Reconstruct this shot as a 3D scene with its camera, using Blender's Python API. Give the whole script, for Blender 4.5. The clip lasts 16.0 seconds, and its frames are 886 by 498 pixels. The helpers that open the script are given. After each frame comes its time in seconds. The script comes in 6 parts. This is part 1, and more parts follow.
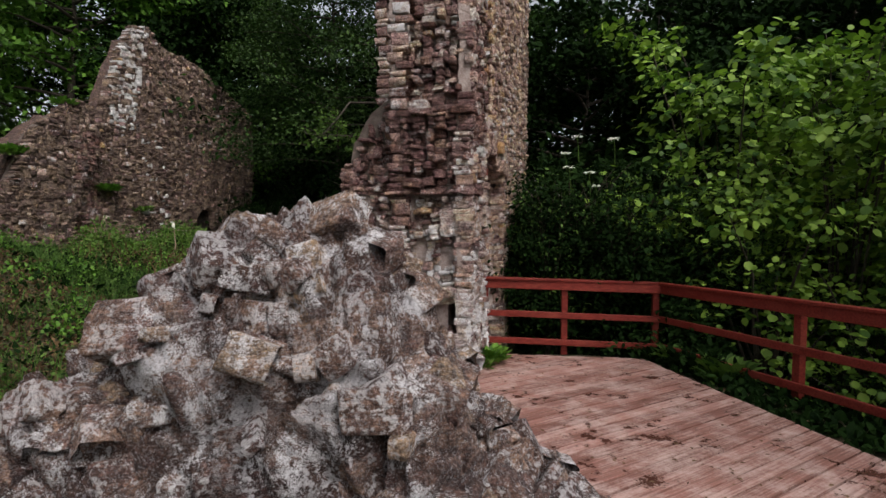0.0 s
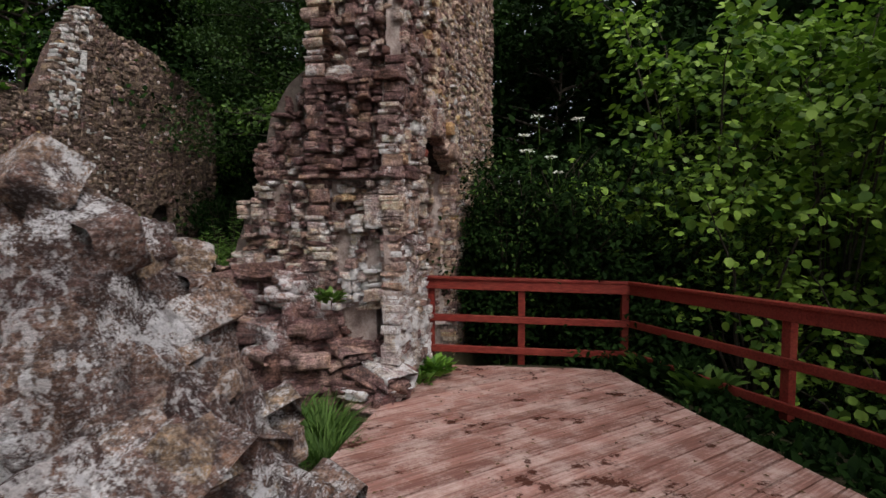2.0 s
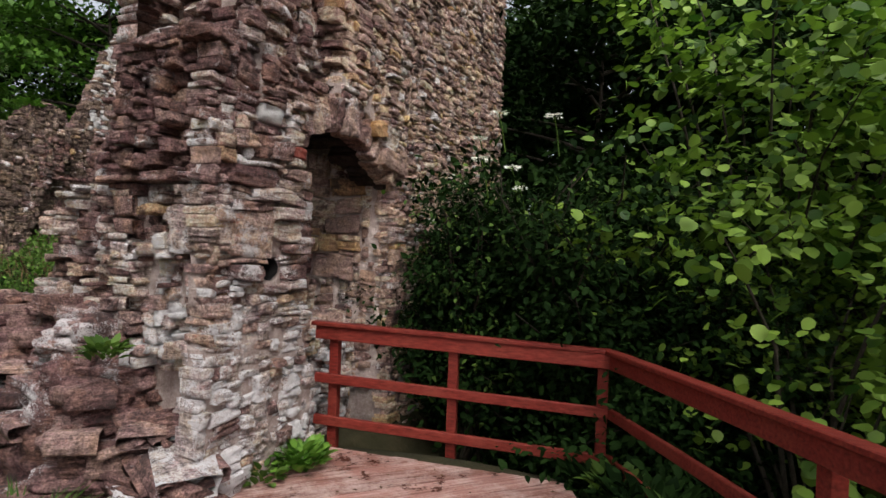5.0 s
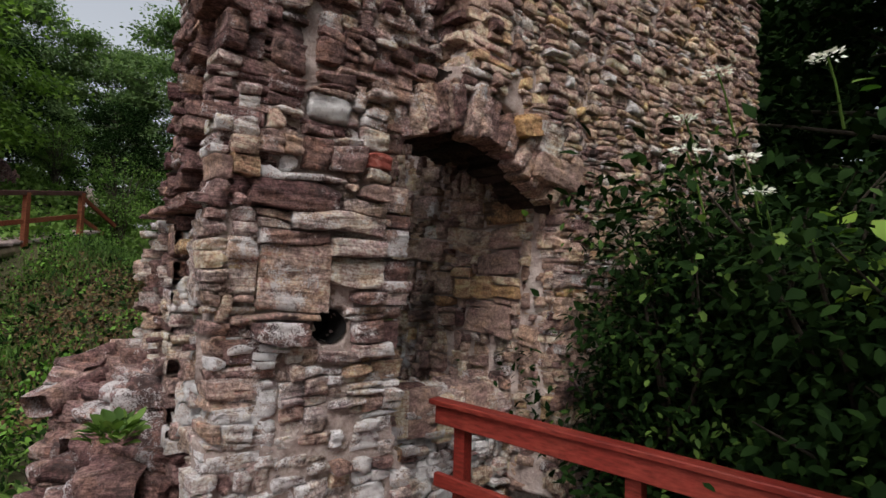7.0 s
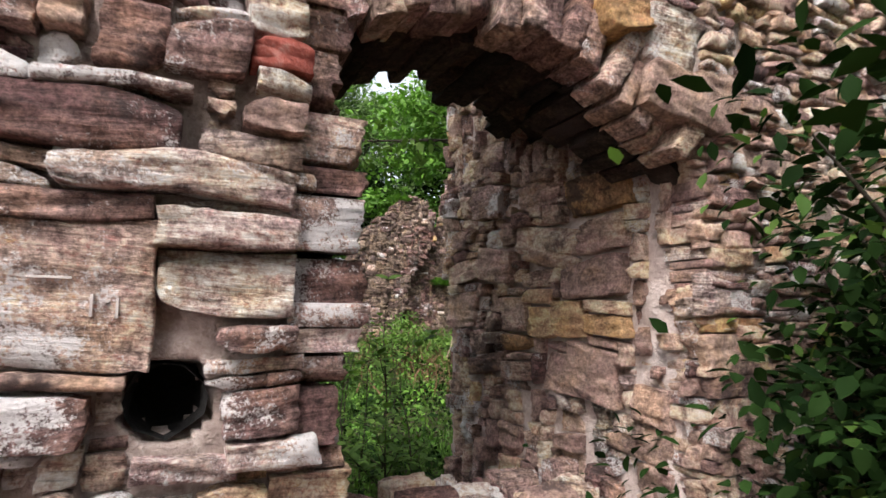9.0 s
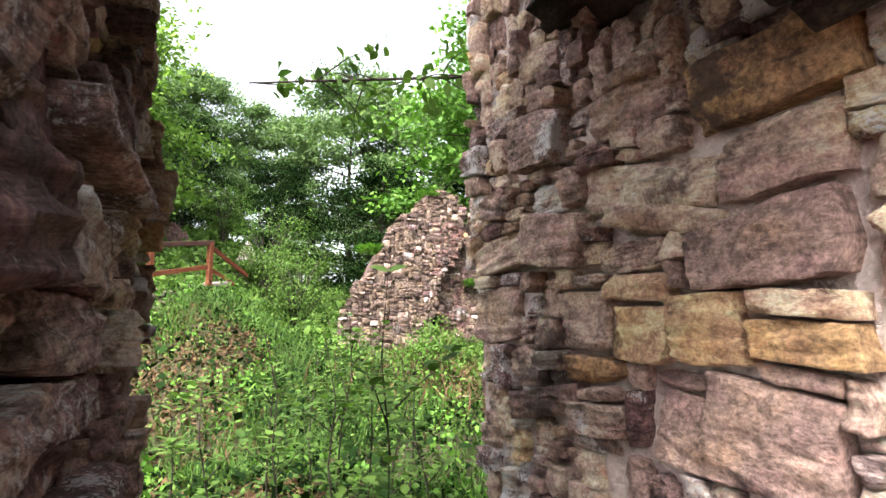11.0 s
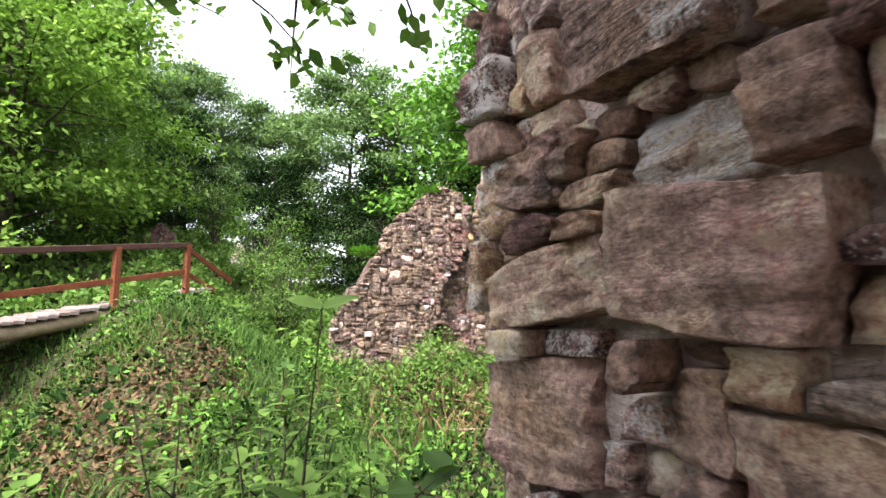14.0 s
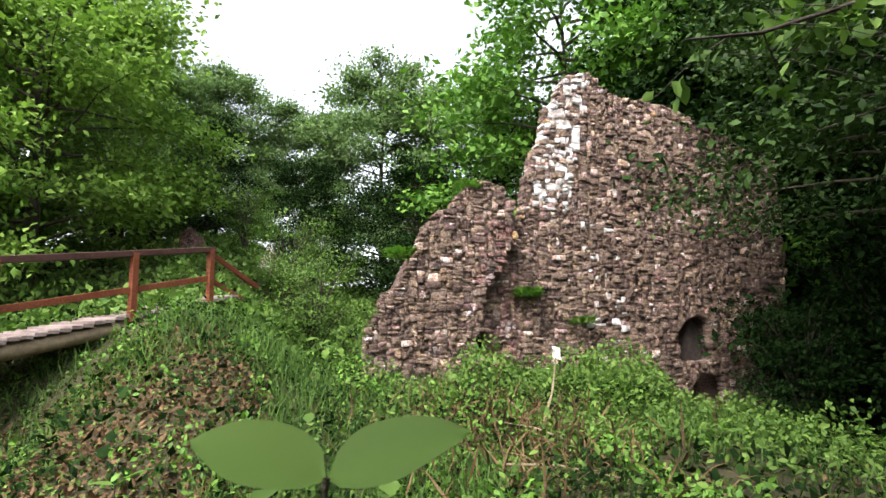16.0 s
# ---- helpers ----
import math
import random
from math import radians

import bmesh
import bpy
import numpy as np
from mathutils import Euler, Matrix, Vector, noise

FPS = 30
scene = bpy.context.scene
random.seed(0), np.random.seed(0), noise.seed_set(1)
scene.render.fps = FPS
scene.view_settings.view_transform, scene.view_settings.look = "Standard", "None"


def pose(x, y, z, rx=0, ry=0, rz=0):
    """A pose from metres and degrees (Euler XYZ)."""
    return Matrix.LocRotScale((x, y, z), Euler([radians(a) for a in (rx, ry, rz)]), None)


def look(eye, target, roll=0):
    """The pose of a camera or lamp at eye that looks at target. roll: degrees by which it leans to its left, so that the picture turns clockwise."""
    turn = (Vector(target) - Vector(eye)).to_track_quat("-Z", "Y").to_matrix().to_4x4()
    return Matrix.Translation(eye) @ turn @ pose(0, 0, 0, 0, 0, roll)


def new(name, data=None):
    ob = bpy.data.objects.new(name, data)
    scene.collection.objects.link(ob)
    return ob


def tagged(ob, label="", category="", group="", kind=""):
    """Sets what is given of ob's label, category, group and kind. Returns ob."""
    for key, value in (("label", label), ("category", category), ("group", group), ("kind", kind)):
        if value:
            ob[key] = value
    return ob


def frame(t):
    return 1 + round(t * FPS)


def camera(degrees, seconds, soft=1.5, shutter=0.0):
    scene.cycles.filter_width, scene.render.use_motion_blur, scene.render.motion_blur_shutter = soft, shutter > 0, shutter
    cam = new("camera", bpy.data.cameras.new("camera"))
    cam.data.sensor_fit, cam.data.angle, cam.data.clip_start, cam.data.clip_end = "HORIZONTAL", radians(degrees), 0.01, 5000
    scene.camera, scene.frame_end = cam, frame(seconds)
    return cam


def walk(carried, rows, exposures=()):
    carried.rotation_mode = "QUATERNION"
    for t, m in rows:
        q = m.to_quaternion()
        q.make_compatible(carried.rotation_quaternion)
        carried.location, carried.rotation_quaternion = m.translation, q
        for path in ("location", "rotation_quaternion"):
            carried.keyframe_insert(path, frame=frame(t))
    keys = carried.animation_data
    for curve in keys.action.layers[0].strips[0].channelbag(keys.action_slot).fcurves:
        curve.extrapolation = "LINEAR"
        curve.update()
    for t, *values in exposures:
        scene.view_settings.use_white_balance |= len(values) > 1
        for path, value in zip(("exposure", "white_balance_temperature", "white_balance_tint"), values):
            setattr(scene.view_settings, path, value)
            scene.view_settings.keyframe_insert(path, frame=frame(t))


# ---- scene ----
cam = camera(78.6, 16.0, shutter=0.15)
# seconds, eye, yaw, pitch, roll (degrees)
PATH = [
    (0, 1.542, 0.003, 1.884, 14.59, -3.59, 0.03),
    (0.5, 1.603, 0.145, 1.861, 14.42, -3.68, 0.12),
    (1, 1.716, 0.387, 1.825, 14.31, -3.68, 0.22),
    (1.5, 1.784, 0.758, 1.797, 13.82, -3.73, 0.19),
    (2, 1.881, 1.119, 1.781, 13.36, -3.77, 0.07),
    (2.5, 2.006, 1.475, 1.756, 13.18, -3.49, -0.04),
    (3, 2.151, 1.867, 1.745, 13.46, -3.25, -0.23),
    (3.2, 2.223, 2.027, 1.782, 13.82, -3.53, -0.31),
    (5.3, 3.074, 3.691, 1.757, 26.42, 0.13, -2.20),
    (5.5, 3.072, 3.902, 1.761, 29.01, 0.32, -2.19),
    (6, 3.093, 4.411, 1.770, 37.26, 1.02, -1.76),
    (6.5, 3.001, 4.827, 1.784, 44.77, 1.99, -1.61),
    (7, 2.816, 5.242, 1.806, 50.37, 3.03, -1.65),
    (7.5, 2.631, 5.663, 1.810, 55.17, 4.12, -1.44),
    (8, 2.394, 6.013, 1.807, 58.68, 5.21, -1.37),
    (8.5, 2.092, 6.346, 1.779, 61.32, 6.23, -1.02),
    (9, 1.750, 6.624, 1.745, 64.49, 7.05, -0.58),
    (9.2, 1.607, 6.711, 1.742, 65.40, 6.89, -0.57),
    (11.3, 0.478, 7.281, 1.768, 68.41, 7.56, 0.66),
    (11.5, 0.407, 7.314, 1.761, 68.39, 7.68, 0.66),
    (12, 0.180, 7.489, 1.670, 68.50, 8.12, 0.57),
    (12.5, -0.074, 7.657, 1.687, 68.56, 8.12, 0.77),
    (13, -0.179, 7.664, 1.855, 68.51, 7.80, 0.46),
    (13.5, -0.254, 7.749, 1.905, 69.06, 7.63, 0.47),
    (14, -0.572, 7.763, 1.977, 68.83, 7.56, 0.56),
    (14.5, -0.955, 7.789, 1.988, 69.00, 7.28, 0.36),
    (15, -1.243, 7.855, 2.030, 70.33, 7.27, 0.57),
    (15.5, -1.537, 7.855, 2.060, 71.38, 7.42, 0.98),
    (16, -1.663, 7.950, 2.120, 72.28, 7.65, 1.18),
]
EXPOSURE = [(0.0, 0.2), (1.5, 0.05), (3.0, 0.15), (5.5, 0.5), (6.5, 0.3), (7.0, 0.35), (8.0, 0.8), (9.0, 1.5), (11.5, 2.75), (13.5, 2.65), (15.0, 2.05), (16.0, 1.95)]
walk(cam, [(t, pose(x, y, z, 90 + pitch, roll, yaw)) for t, x, y, z, yaw, pitch, roll in PATH], EXPOSURE)

# ---- light: a bright overcast sky and a weak, wide sun ----
SUN_EL, SUN_AZ = 52.0, 135.0
world = bpy.data.worlds.new("sky")
scene.world = world
world.use_nodes = True
wn = world.node_tree
for n in list(wn.nodes):
    wn.nodes.remove(n)
sky = wn.nodes.new("ShaderNodeTexSky")
sky.sky_type, sky.sun_disc = "NISHITA", False
sky.sun_elevation, sky.sun_rotation = radians(SUN_EL), radians(SUN_AZ)
sky.air_density, sky.dust_density, sky.ozone_density = 1.0, 4.0, 1.0
pale = wn.nodes.new("ShaderNodeHueSaturation")
pale.inputs["Saturation"].default_value = 0.3
bg = wn.nodes.new("ShaderNodeBackground")
bg.inputs["Strength"].default_value = 0.15
wout = wn.nodes.new("ShaderNodeOutputWorld")
wn.links.new(sky.outputs[0], pale.inputs["Color"])
wn.links.new(pale.outputs[0], bg.inputs["Color"])
wn.links.new(bg.outputs[0], wout.inputs[0])
sun = new("sun", bpy.data.lights.new("sun", "SUN"))
sun.data.energy, sun.data.angle, sun.data.color = 1.5, radians(25), (1.0, 0.965, 0.93)
_az, _el = radians(SUN_AZ), radians(SUN_EL)
sun.matrix_world = look((10 * math.sin(_az) * math.cos(_el), 10 * math.cos(_az) * math.cos(_el), 10 * math.sin(_el)), (0, 0, 0))

# ---- materials ----
def node_mat(name):
    m = bpy.data.materials.new(name)
    m.use_nodes = True
    nt = m.node_tree
    nt.nodes.clear()
    return m, nt, nt.nodes.new("ShaderNodeOutputMaterial")


def nd(nt, kind, **values):
    n = nt.nodes.new(kind)
    for k, v in values.items():
        if k in n.inputs:
            n.inputs[k].default_value = v
    return n


def ramp(nt, fac, stops):
    r = nt.nodes.new("ShaderNodeValToRGB")
    e = r.color_ramp.elements
    while len(e) < len(stops):
        e.new(0.5)
    for el, (p, c) in zip(e, stops):
        el.position, el.color = p, (*c, 1) if len(c) == 3 else c
    nt.links.new(fac, r.inputs[0])
    return r.outputs[0]


def mixc(nt, fac, a, b, mode="MIX"):
    m = nt.nodes.new("ShaderNodeMix")
    m.data_type, m.blend_type = "RGBA", mode
    for sock, v in ((m.inputs[0], fac), (m.inputs[6], a), (m.inputs[7], b)):
        if hasattr(v, "is_linked"):
            nt.links.new(v, sock)
        elif isinstance(v, (int, float)):
            sock.default_value = v
        else:
            sock.default_value = (*v, 1)
    return m.outputs[2]


def mth(nt, op, a, b=0.0, clamp=False):
    m = nt.nodes.new("ShaderNodeMath")
    m.operation, m.use_clamp = op, clamp
    for sock, v in ((m.inputs[0], a), (m.inputs[1], b)):
        if hasattr(v, "is_linked"):
            nt.links.new(v, sock)
        else:
            sock.default_value = v
    return m.outputs[0]


def tex(nt, kind, vec, scale, detail=6.0, rough=0.6):
    t = nt.nodes.new("ShaderNodeTexNoise" if kind == "noise" else "ShaderNodeTexVoronoi")
    t.inputs["Scale"].default_value = scale
    if kind == "noise":
        t.inputs["Detail"].default_value, t.inputs["Roughness"].default_value = detail, rough
    nt.links.new(vec, t.inputs["Vector"])
    return t.outputs[0]


def world_pos(nt):
    return nt.nodes.new("ShaderNodeNewGeometry").outputs["Position"]


def piece_random(nt):
    """One random number for each piece, whether it is an object or an island of a joined mesh."""
    a = nt.nodes.new("ShaderNodeObjectInfo").outputs["Random"]
    b = nt.nodes.new("ShaderNodeNewGeometry").outputs["Random Per Island"]
    return mth(nt, "FRACT", mth(nt, "ADD", a, b))


def finish(nt, out, color, rough, bump_h=None, strength=0.5, dist=0.02, spec=0.3, metal=0.0):
    b = nd(nt, "ShaderNodeBsdfPrincipled")
    nt.links.new(color, b.inputs["Base Color"])
    if hasattr(rough, "is_linked"):
        nt.links.new(rough, b.inputs["Roughness"])
    else:
        b.inputs["Roughness"].default_value = rough
    b.inputs["Specular IOR Level"].default_value = spec
    b.inputs["Metallic"].default_value = metal
    if bump_h is not None:
        bp = nd(nt, "ShaderNodeBump", Strength=strength, Distance=dist)
        nt.links.new(bump_h, bp.inputs["Height"])
        nt.links.new(bp.outputs[0], b.inputs["Normal"])
    nt.links.new(b.outputs[0], out.inputs[0])


def stone_mat(name, stops, lime=0.5, lime_col=(0.62, 0.58, 0.57), dark=(0.07, 0.05, 0.05), bump=0.8, lime_scale=3.0, speckle=0.0, cells=0.0, bedding=0.55, mottle=1.0, layers=42.0):
    """Layered sandstone: a colour of its own for each block, bedding streaks, bedding lines darkened as crevice shade,
    pits, lime bloom and dark crust.
    """
    m, nt, out = node_mat(name)
    pos = world_pos(nt)
    r = piece_random(nt)
    if cells:
        vor = nt.nodes.new("ShaderNodeTexVoronoi")
        vor.inputs["Scale"].default_value = cells
        warp = nd(nt, "ShaderNodeVectorMath")
        warp.operation = "ADD"
        wob = nt.nodes.new("ShaderNodeTexNoise")
        wob.inputs["Scale"].default_value = 5.0
        nt.links.new(pos, wob.inputs["Vector"])
        wsc = nd(nt, "ShaderNodeVectorMath")
        wsc.operation = "SCALE"
        wsc.inputs["Scale"].default_value = 0.16
        nt.links.new(wob.outputs["Color"], wsc.inputs[0])
        nt.links.new(pos, warp.inputs[0])
        nt.links.new(wsc.outputs[0], warp.inputs[1])
        nt.links.new(warp.outputs[0], vor.inputs["Vector"])
        sep = nt.nodes.new("ShaderNodeSeparateColor")
        nt.links.new(vor.outputs["Color"], sep.inputs[0])
        r = sep.outputs[0]
    base = ramp(nt, r, stops)
    mp = nd(nt, "ShaderNodeMapping")
    mp.inputs["Scale"].default_value = (5, 5, layers)
    tip = nd(nt, "ShaderNodeVectorRotate")
    tip.inputs["Axis"].default_value = (0.7, 0.7, 0)
    nt.links.new(mth(nt, "MULTIPLY", mth(nt, "SUBTRACT", r, 0.5), 0.45), tip.inputs["Angle"])
    nt.links.new(pos, tip.inputs["Vector"])
    nt.links.new(tip.outputs[0], mp.inputs["Vector"])
    bed = tex(nt, "noise", mp.outputs[0], 1.0, 5, 0.65)
    mp2 = nd(nt, "ShaderNodeMapping")
    mp2.inputs["Scale"].default_value = (9, 9, layers * 3)
    nt.links.new(tip.outputs[0], mp2.inputs["Vector"])
    strata = tex(nt, "noise", mp2.outputs[0], 1.0, 3, 0.6)
    big = tex(nt, "noise", pos, 2.3, 5, 0.65)
    mid = tex(nt, "noise", pos, 20, 8, 0.75)
    fine = tex(nt, "noise", pos, 120, 5, 0.75)
    c = mixc(nt, bedding, base, ramp(nt, bed, [(0.36, (0.16, 0.14, 0.14)), (0.5, (0.5, 0.49, 0.49)), (0.63, (0.86, 0.84, 0.82))]), "OVERLAY")
    c = mixc(nt, 0.6 * mottle, c, ramp(nt, mid, [(0.38, (0.1, 0.08, 0.08)), (0.5, (0.5, 0.49, 0.48)), (0.61, (0.92, 0.89, 0.85))]), "OVERLAY")
    hue = tex(nt, "noise", pos, 5.5, 4, 0.6)
    c = mixc(nt, 0.55, c, ramp(nt, hue, [(0.34, (0.42, 0.33, 0.38)), (0.5, (0.5, 0.49, 0.48)), (0.64, (0.64, 0.56, 0.42))]), "OVERLAY")
    grit = tex(nt, "noise", pos, 62, 7, 0.8)
    c = mixc(nt, 0.65 * mottle, c, ramp(nt, grit, [(0.38, (0.06, 0.05, 0.05)), (0.49, (0.5, 0.5, 0.49)), (0.6, (0.95, 0.93, 0.91))]), "OVERLAY")
    # thin bedding lines, darkened to paint the shade of their crevices
    c = mixc(nt, 0.75 * bedding, c, ramp(nt, strata, [(0.39, (0.22, 0.19, 0.19)), (0.46, (0.95, 0.95, 0.95)), (0.6, (1.0, 1.0, 1.0))]), "MULTIPLY")
    crust = ramp(nt, mth(nt, "ADD", mth(nt, "MULTIPLY", big, 0.75), mth(nt, "MULTIPLY", mid, 0.25)), [(0.385, (1, 1, 1)), (0.45, (0, 0, 0))])
    c = mixc(nt, mth(nt, "MULTIPLY", crust, 0.8), c, dark)
    if speckle:
        dk = ramp(nt, tex(nt, "noise", pos, 19, 6, 0.75), [(0.38, (1, 1, 1)), (0.46, (0, 0, 0))])
        c = mixc(nt, mth(nt, "MULTIPLY", dk, 0.7), c, dark)
    lim = tex(nt, "noise", pos, lime_scale, 8, 0.75)
    lim2 = ramp(nt, mth(nt, "ADD", mth(nt, "MULTIPLY", lim, 0.7), mth(nt, "MULTIPLY", fine, 0.3)), [(0.65 - 0.16 * lime, (0, 0, 0)), (0.672 - 0.16 * lime, (1, 1, 1))])
    chalk = mixc(nt, 0.6, lime_col, ramp(nt, mth(nt, "ADD", mth(nt, "MULTIPLY", grit, 0.6), mth(nt, "MULTIPLY", mid, 0.4)), [(0.38, (0.3, 0.25, 0.24)), (0.47, (0.85, 0.82, 0.8)), (0.58, (1, 1, 1))]), "MULTIPLY")
    c = mixc(nt, mth(nt, "MULTIPLY", lim2, min(1.0, lime + 0.25)), c, chalk)
    if speckle:
        sp = ramp(nt, mth(nt, "ADD", mth(nt, "MULTIPLY", tex(nt, "noise", pos, 28, 5, 0.7), 0.6), mth(nt, "MULTIPLY", big, 0.4)), [(0.52, (0, 0, 0)), (0.555, (1, 1, 1))])
        if cells:
            sp = mth(nt, "MULTIPLY", sp, ramp(nt, sep.outputs[1], [(0.25, (0.15, 0.15, 0.15)), (0.7, (1, 1, 1))]))
        c = mixc(nt, mth(nt, "MULTIPLY", sp, speckle), c, chalk)
        salt = tex(nt, "noise", pos, 85, 4, 0.75)
        c = mixc(nt, mth(nt, "MULTIPLY", ramp(nt, salt, [(0.53, (0, 0, 0)), (0.57, (1, 1, 1))]), 0.3 * speckle), c, lime_col)
        c = mixc(nt, mth(nt, "MULTIPLY", ramp(nt, salt, [(0.41, (1, 1, 1)), (0.45, (0, 0, 0))]), 0.8 * speckle), c, dark)
    h = mth(nt, "ADD", mth(nt, "ADD", mth(nt, "MULTIPLY", bed, 0.4), mth(nt, "MULTIPLY", strata, 0.6)), mth(nt, "ADD", mid, mth(nt, "ADD", mth(nt, "MULTIPLY", grit, 0.7), mth(nt, "MULTIPLY", fine, 0.5))))
    finish(nt, out, c, 0.88, h, bump, 0.055, 0.2)
    return m


def grain_mat(name, a, b, c2, scale=6.0, rough=0.9, bump=0.5, fine_scale=60.0, dist=0.02):
    m, nt, out = node_mat(name)
    pos = world_pos(nt)
    n1, n2 = tex(nt, "noise", pos, scale, 7, 0.7), tex(nt, "noise", pos, fine_scale, 5, 0.7)
    c = ramp(nt, mth(nt, "ADD", mth(nt, "MULTIPLY", n1, 0.65), mth(nt, "MULTIPLY", n2, 0.35)), [(0.3, a), (0.5, b), (0.7, c2)])
    finish(nt, out, c, rough, mth(nt, "ADD", n1, mth(nt, "MULTIPLY", n2, 0.5)), bump, dist)
    return m


def plank_mat(name, stops, worn, axis_deg, rough=0.75, wear=0.5, stain=(0.07, 0.026, 0.018), stain_amount=0.0):
    """Painted timber with grain along its length, worn paint and, for the deck, damp stains."""
    m, nt, out = node_mat(name)
    pos = world_pos(nt)
    r = piece_random(nt)
    rot = nd(nt, "ShaderNodeVectorRotate")
    rot.rotation_type = "Z_AXIS"
    rot.inputs["Angle"].default_value = radians(-axis_deg)
    nt.links.new(pos, rot.inputs["Vector"])
    mp = nd(nt, "ShaderNodeMapping")
    mp.inputs["Scale"].default_value = (2.5, 60, 60)
    nt.links.new(rot.outputs[0], mp.inputs["Vector"])
    off = nd(nt, "ShaderNodeVectorMath")
    off.operation = "ADD"
    comb = nd(nt, "ShaderNodeCombineXYZ")
    nt.links.new(mth(nt, "MULTIPLY", r, 37.0), comb.inputs[0])
    nt.links.new(mp.outputs[0], off.inputs[0])
    nt.links.new(comb.outputs[0], off.inputs[1])
    g = tex(nt, "noise", off.outputs[0], 1.0, 4, 0.6)
    big, fine = tex(nt, "noise", pos, 3.0, 7, 0.72), tex(nt, "noise", pos, 45, 4, 0.7)
    c = ramp(nt, r, stops)
    c = mixc(nt, 0.65, c, ramp(nt, g, [(0.32, (0.22, 0.22, 0.22)), (0.68, (0.74, 0.74, 0.74))]), "OVERLAY")
    w = ramp(nt, mth(nt, "ADD", mth(nt, "MULTIPLY", big, 0.55), mth(nt, "ADD", mth(nt, "MULTIPLY", g, 0.25), mth(nt, "MULTIPLY", fine, 0.2))), [(0.47, (0, 0, 0)), (0.6, (1, 1, 1))])
    c = mixc(nt, mth(nt, "MULTIPLY", w, wear), c, worn)
    rgh = rough
    if stain_amount:
        st = ramp(nt, mth(nt, "ADD", mth(nt, "MULTIPLY", tex(nt, "noise", pos, 1.6, 3, 0.55), 0.5), mth(nt, "MULTIPLY", tex(nt, "noise", pos, 7.0, 6, 0.7), 0.5)), [(0.555, (0, 0, 0)), (0.59, (1, 1, 1))])
        st = mth(nt, "MULTIPLY", st, stain_amount)
        c = mixc(nt, st, c, stain)
        rgh = mth(nt, "SUBTRACT", rough, mth(nt, "MULTIPLY", st, 0.3))
    finish(nt, out, c, rgh, mth(nt, "ADD", g, mth(nt, "MULTIPLY", fine, 0.4)), 0.35, 0.006, 0.22)
    return m


def leaf_mat(name, dark, light, trans=0.35, gloss=0.6, spec=0.15):
    m, nt, out = node_mat(name)
    r = piece_random(nt)
    c = ramp(nt, r, [(0.0, dark), (1.0, light)])
    pos = world_pos(nt)
    c = mixc(nt, 0.5, c, ramp(nt, tex(nt, "noise", pos, 1.2, 3, 0.6), [(0.3, (0.3, 0.34, 0.3)), (0.7, (0.7, 0.68, 0.6))]), "OVERLAY")
    b = nd(nt, "ShaderNodeBsdfPrincipled", Roughness=gloss)
    b.inputs["Specular IOR Level"].default_value = spec
    t = nd(nt, "ShaderNodeBsdfTranslucent")
    tc = mixc(nt, 0.5, c, (0.25, 0.4, 0.05), "OVERLAY")
    mx = nd(nt, "ShaderNodeMixShader", Fac=trans)
    nt.links.new(c, b.inputs["Base Color"])
    nt.links.new(tc, t.inputs["Color"])
    nt.links.new(b.outputs[0], mx.inputs[1])
    nt.links.new(t.outputs[0], mx.inputs[2])
    nt.links.new(mx.outputs[0], out.inputs[0])
    return m


M_PIER = stone_mat("pier_stone", [(0.0, (0.22, 0.14, 0.137)), (0.35, (0.35, 0.245, 0.23)), (0.7, (0.48, 0.36, 0.32)), (0.93, (0.56, 0.44, 0.36)), (1.0, (0.5, 0.35, 0.2))], 0.7, (0.84, 0.8, 0.81), lime_scale=2.8)
M_PALE = stone_mat("pale_stone", [(0.0, (0.42, 0.335, 0.32)), (0.5, (0.58, 0.49, 0.46)), (0.9, (0.68, 0.61, 0.56)), (1.0, (0.6, 0.49, 0.35))], 0.8, (0.84, 0.81, 0.82), lime_scale=1.8)
M_WARM = stone_mat("warm_stone", [(0.0, (0.28, 0.19, 0.175)), (0.35, (0.46, 0.335, 0.285)), (0.7, (0.6, 0.46, 0.385)), (0.9, (0.66, 0.53, 0.42)), (1.0, (0.58, 0.39, 0.21))], 0.25, (0.66, 0.57, 0.55), bump=0.75, bedding=0.38, mottle=0.75, layers=15.0)
M_OCHRE = stone_mat("ochre_stone", [(0.0, (0.42, 0.26, 0.15)), (0.5, (0.52, 0.35, 0.2)), (1.0, (0.5, 0.3, 0.13))], 0.2, (0.6, 0.5, 0.45), bump=0.75, bedding=0.38, mottle=0.75, layers=15.0)
M_SCAR = stone_mat("fresh_scar_stone", [(0.0, (0.45, 0.41, 0.4)), (1.0, (0.6, 0.56, 0.54))], 1.2, (0.82, 0.8, 0.8), lime_scale=1.2)
M_FAR = stone_mat("far_stone", [(0.0, (0.11, 0.078, 0.07)), (0.5, (0.19, 0.145, 0.122)), (1.0, (0.3, 0.235, 0.19))], 0.35, lime_scale=1.2)
M_ROCK = stone_mat("rubble_stone", [(0.0, (0.075, 0.044, 0.038)), (0.5, (0.16, 0.1, 0.085)), (0.85, (0.24, 0.16, 0.13)), (1.0, (0.3, 0.215, 0.15))], 0.68, (0.98, 0.96, 1.0), bump=0.9, lime_scale=3.6, speckle=0.62, cells=5.0, mottle=0.9)
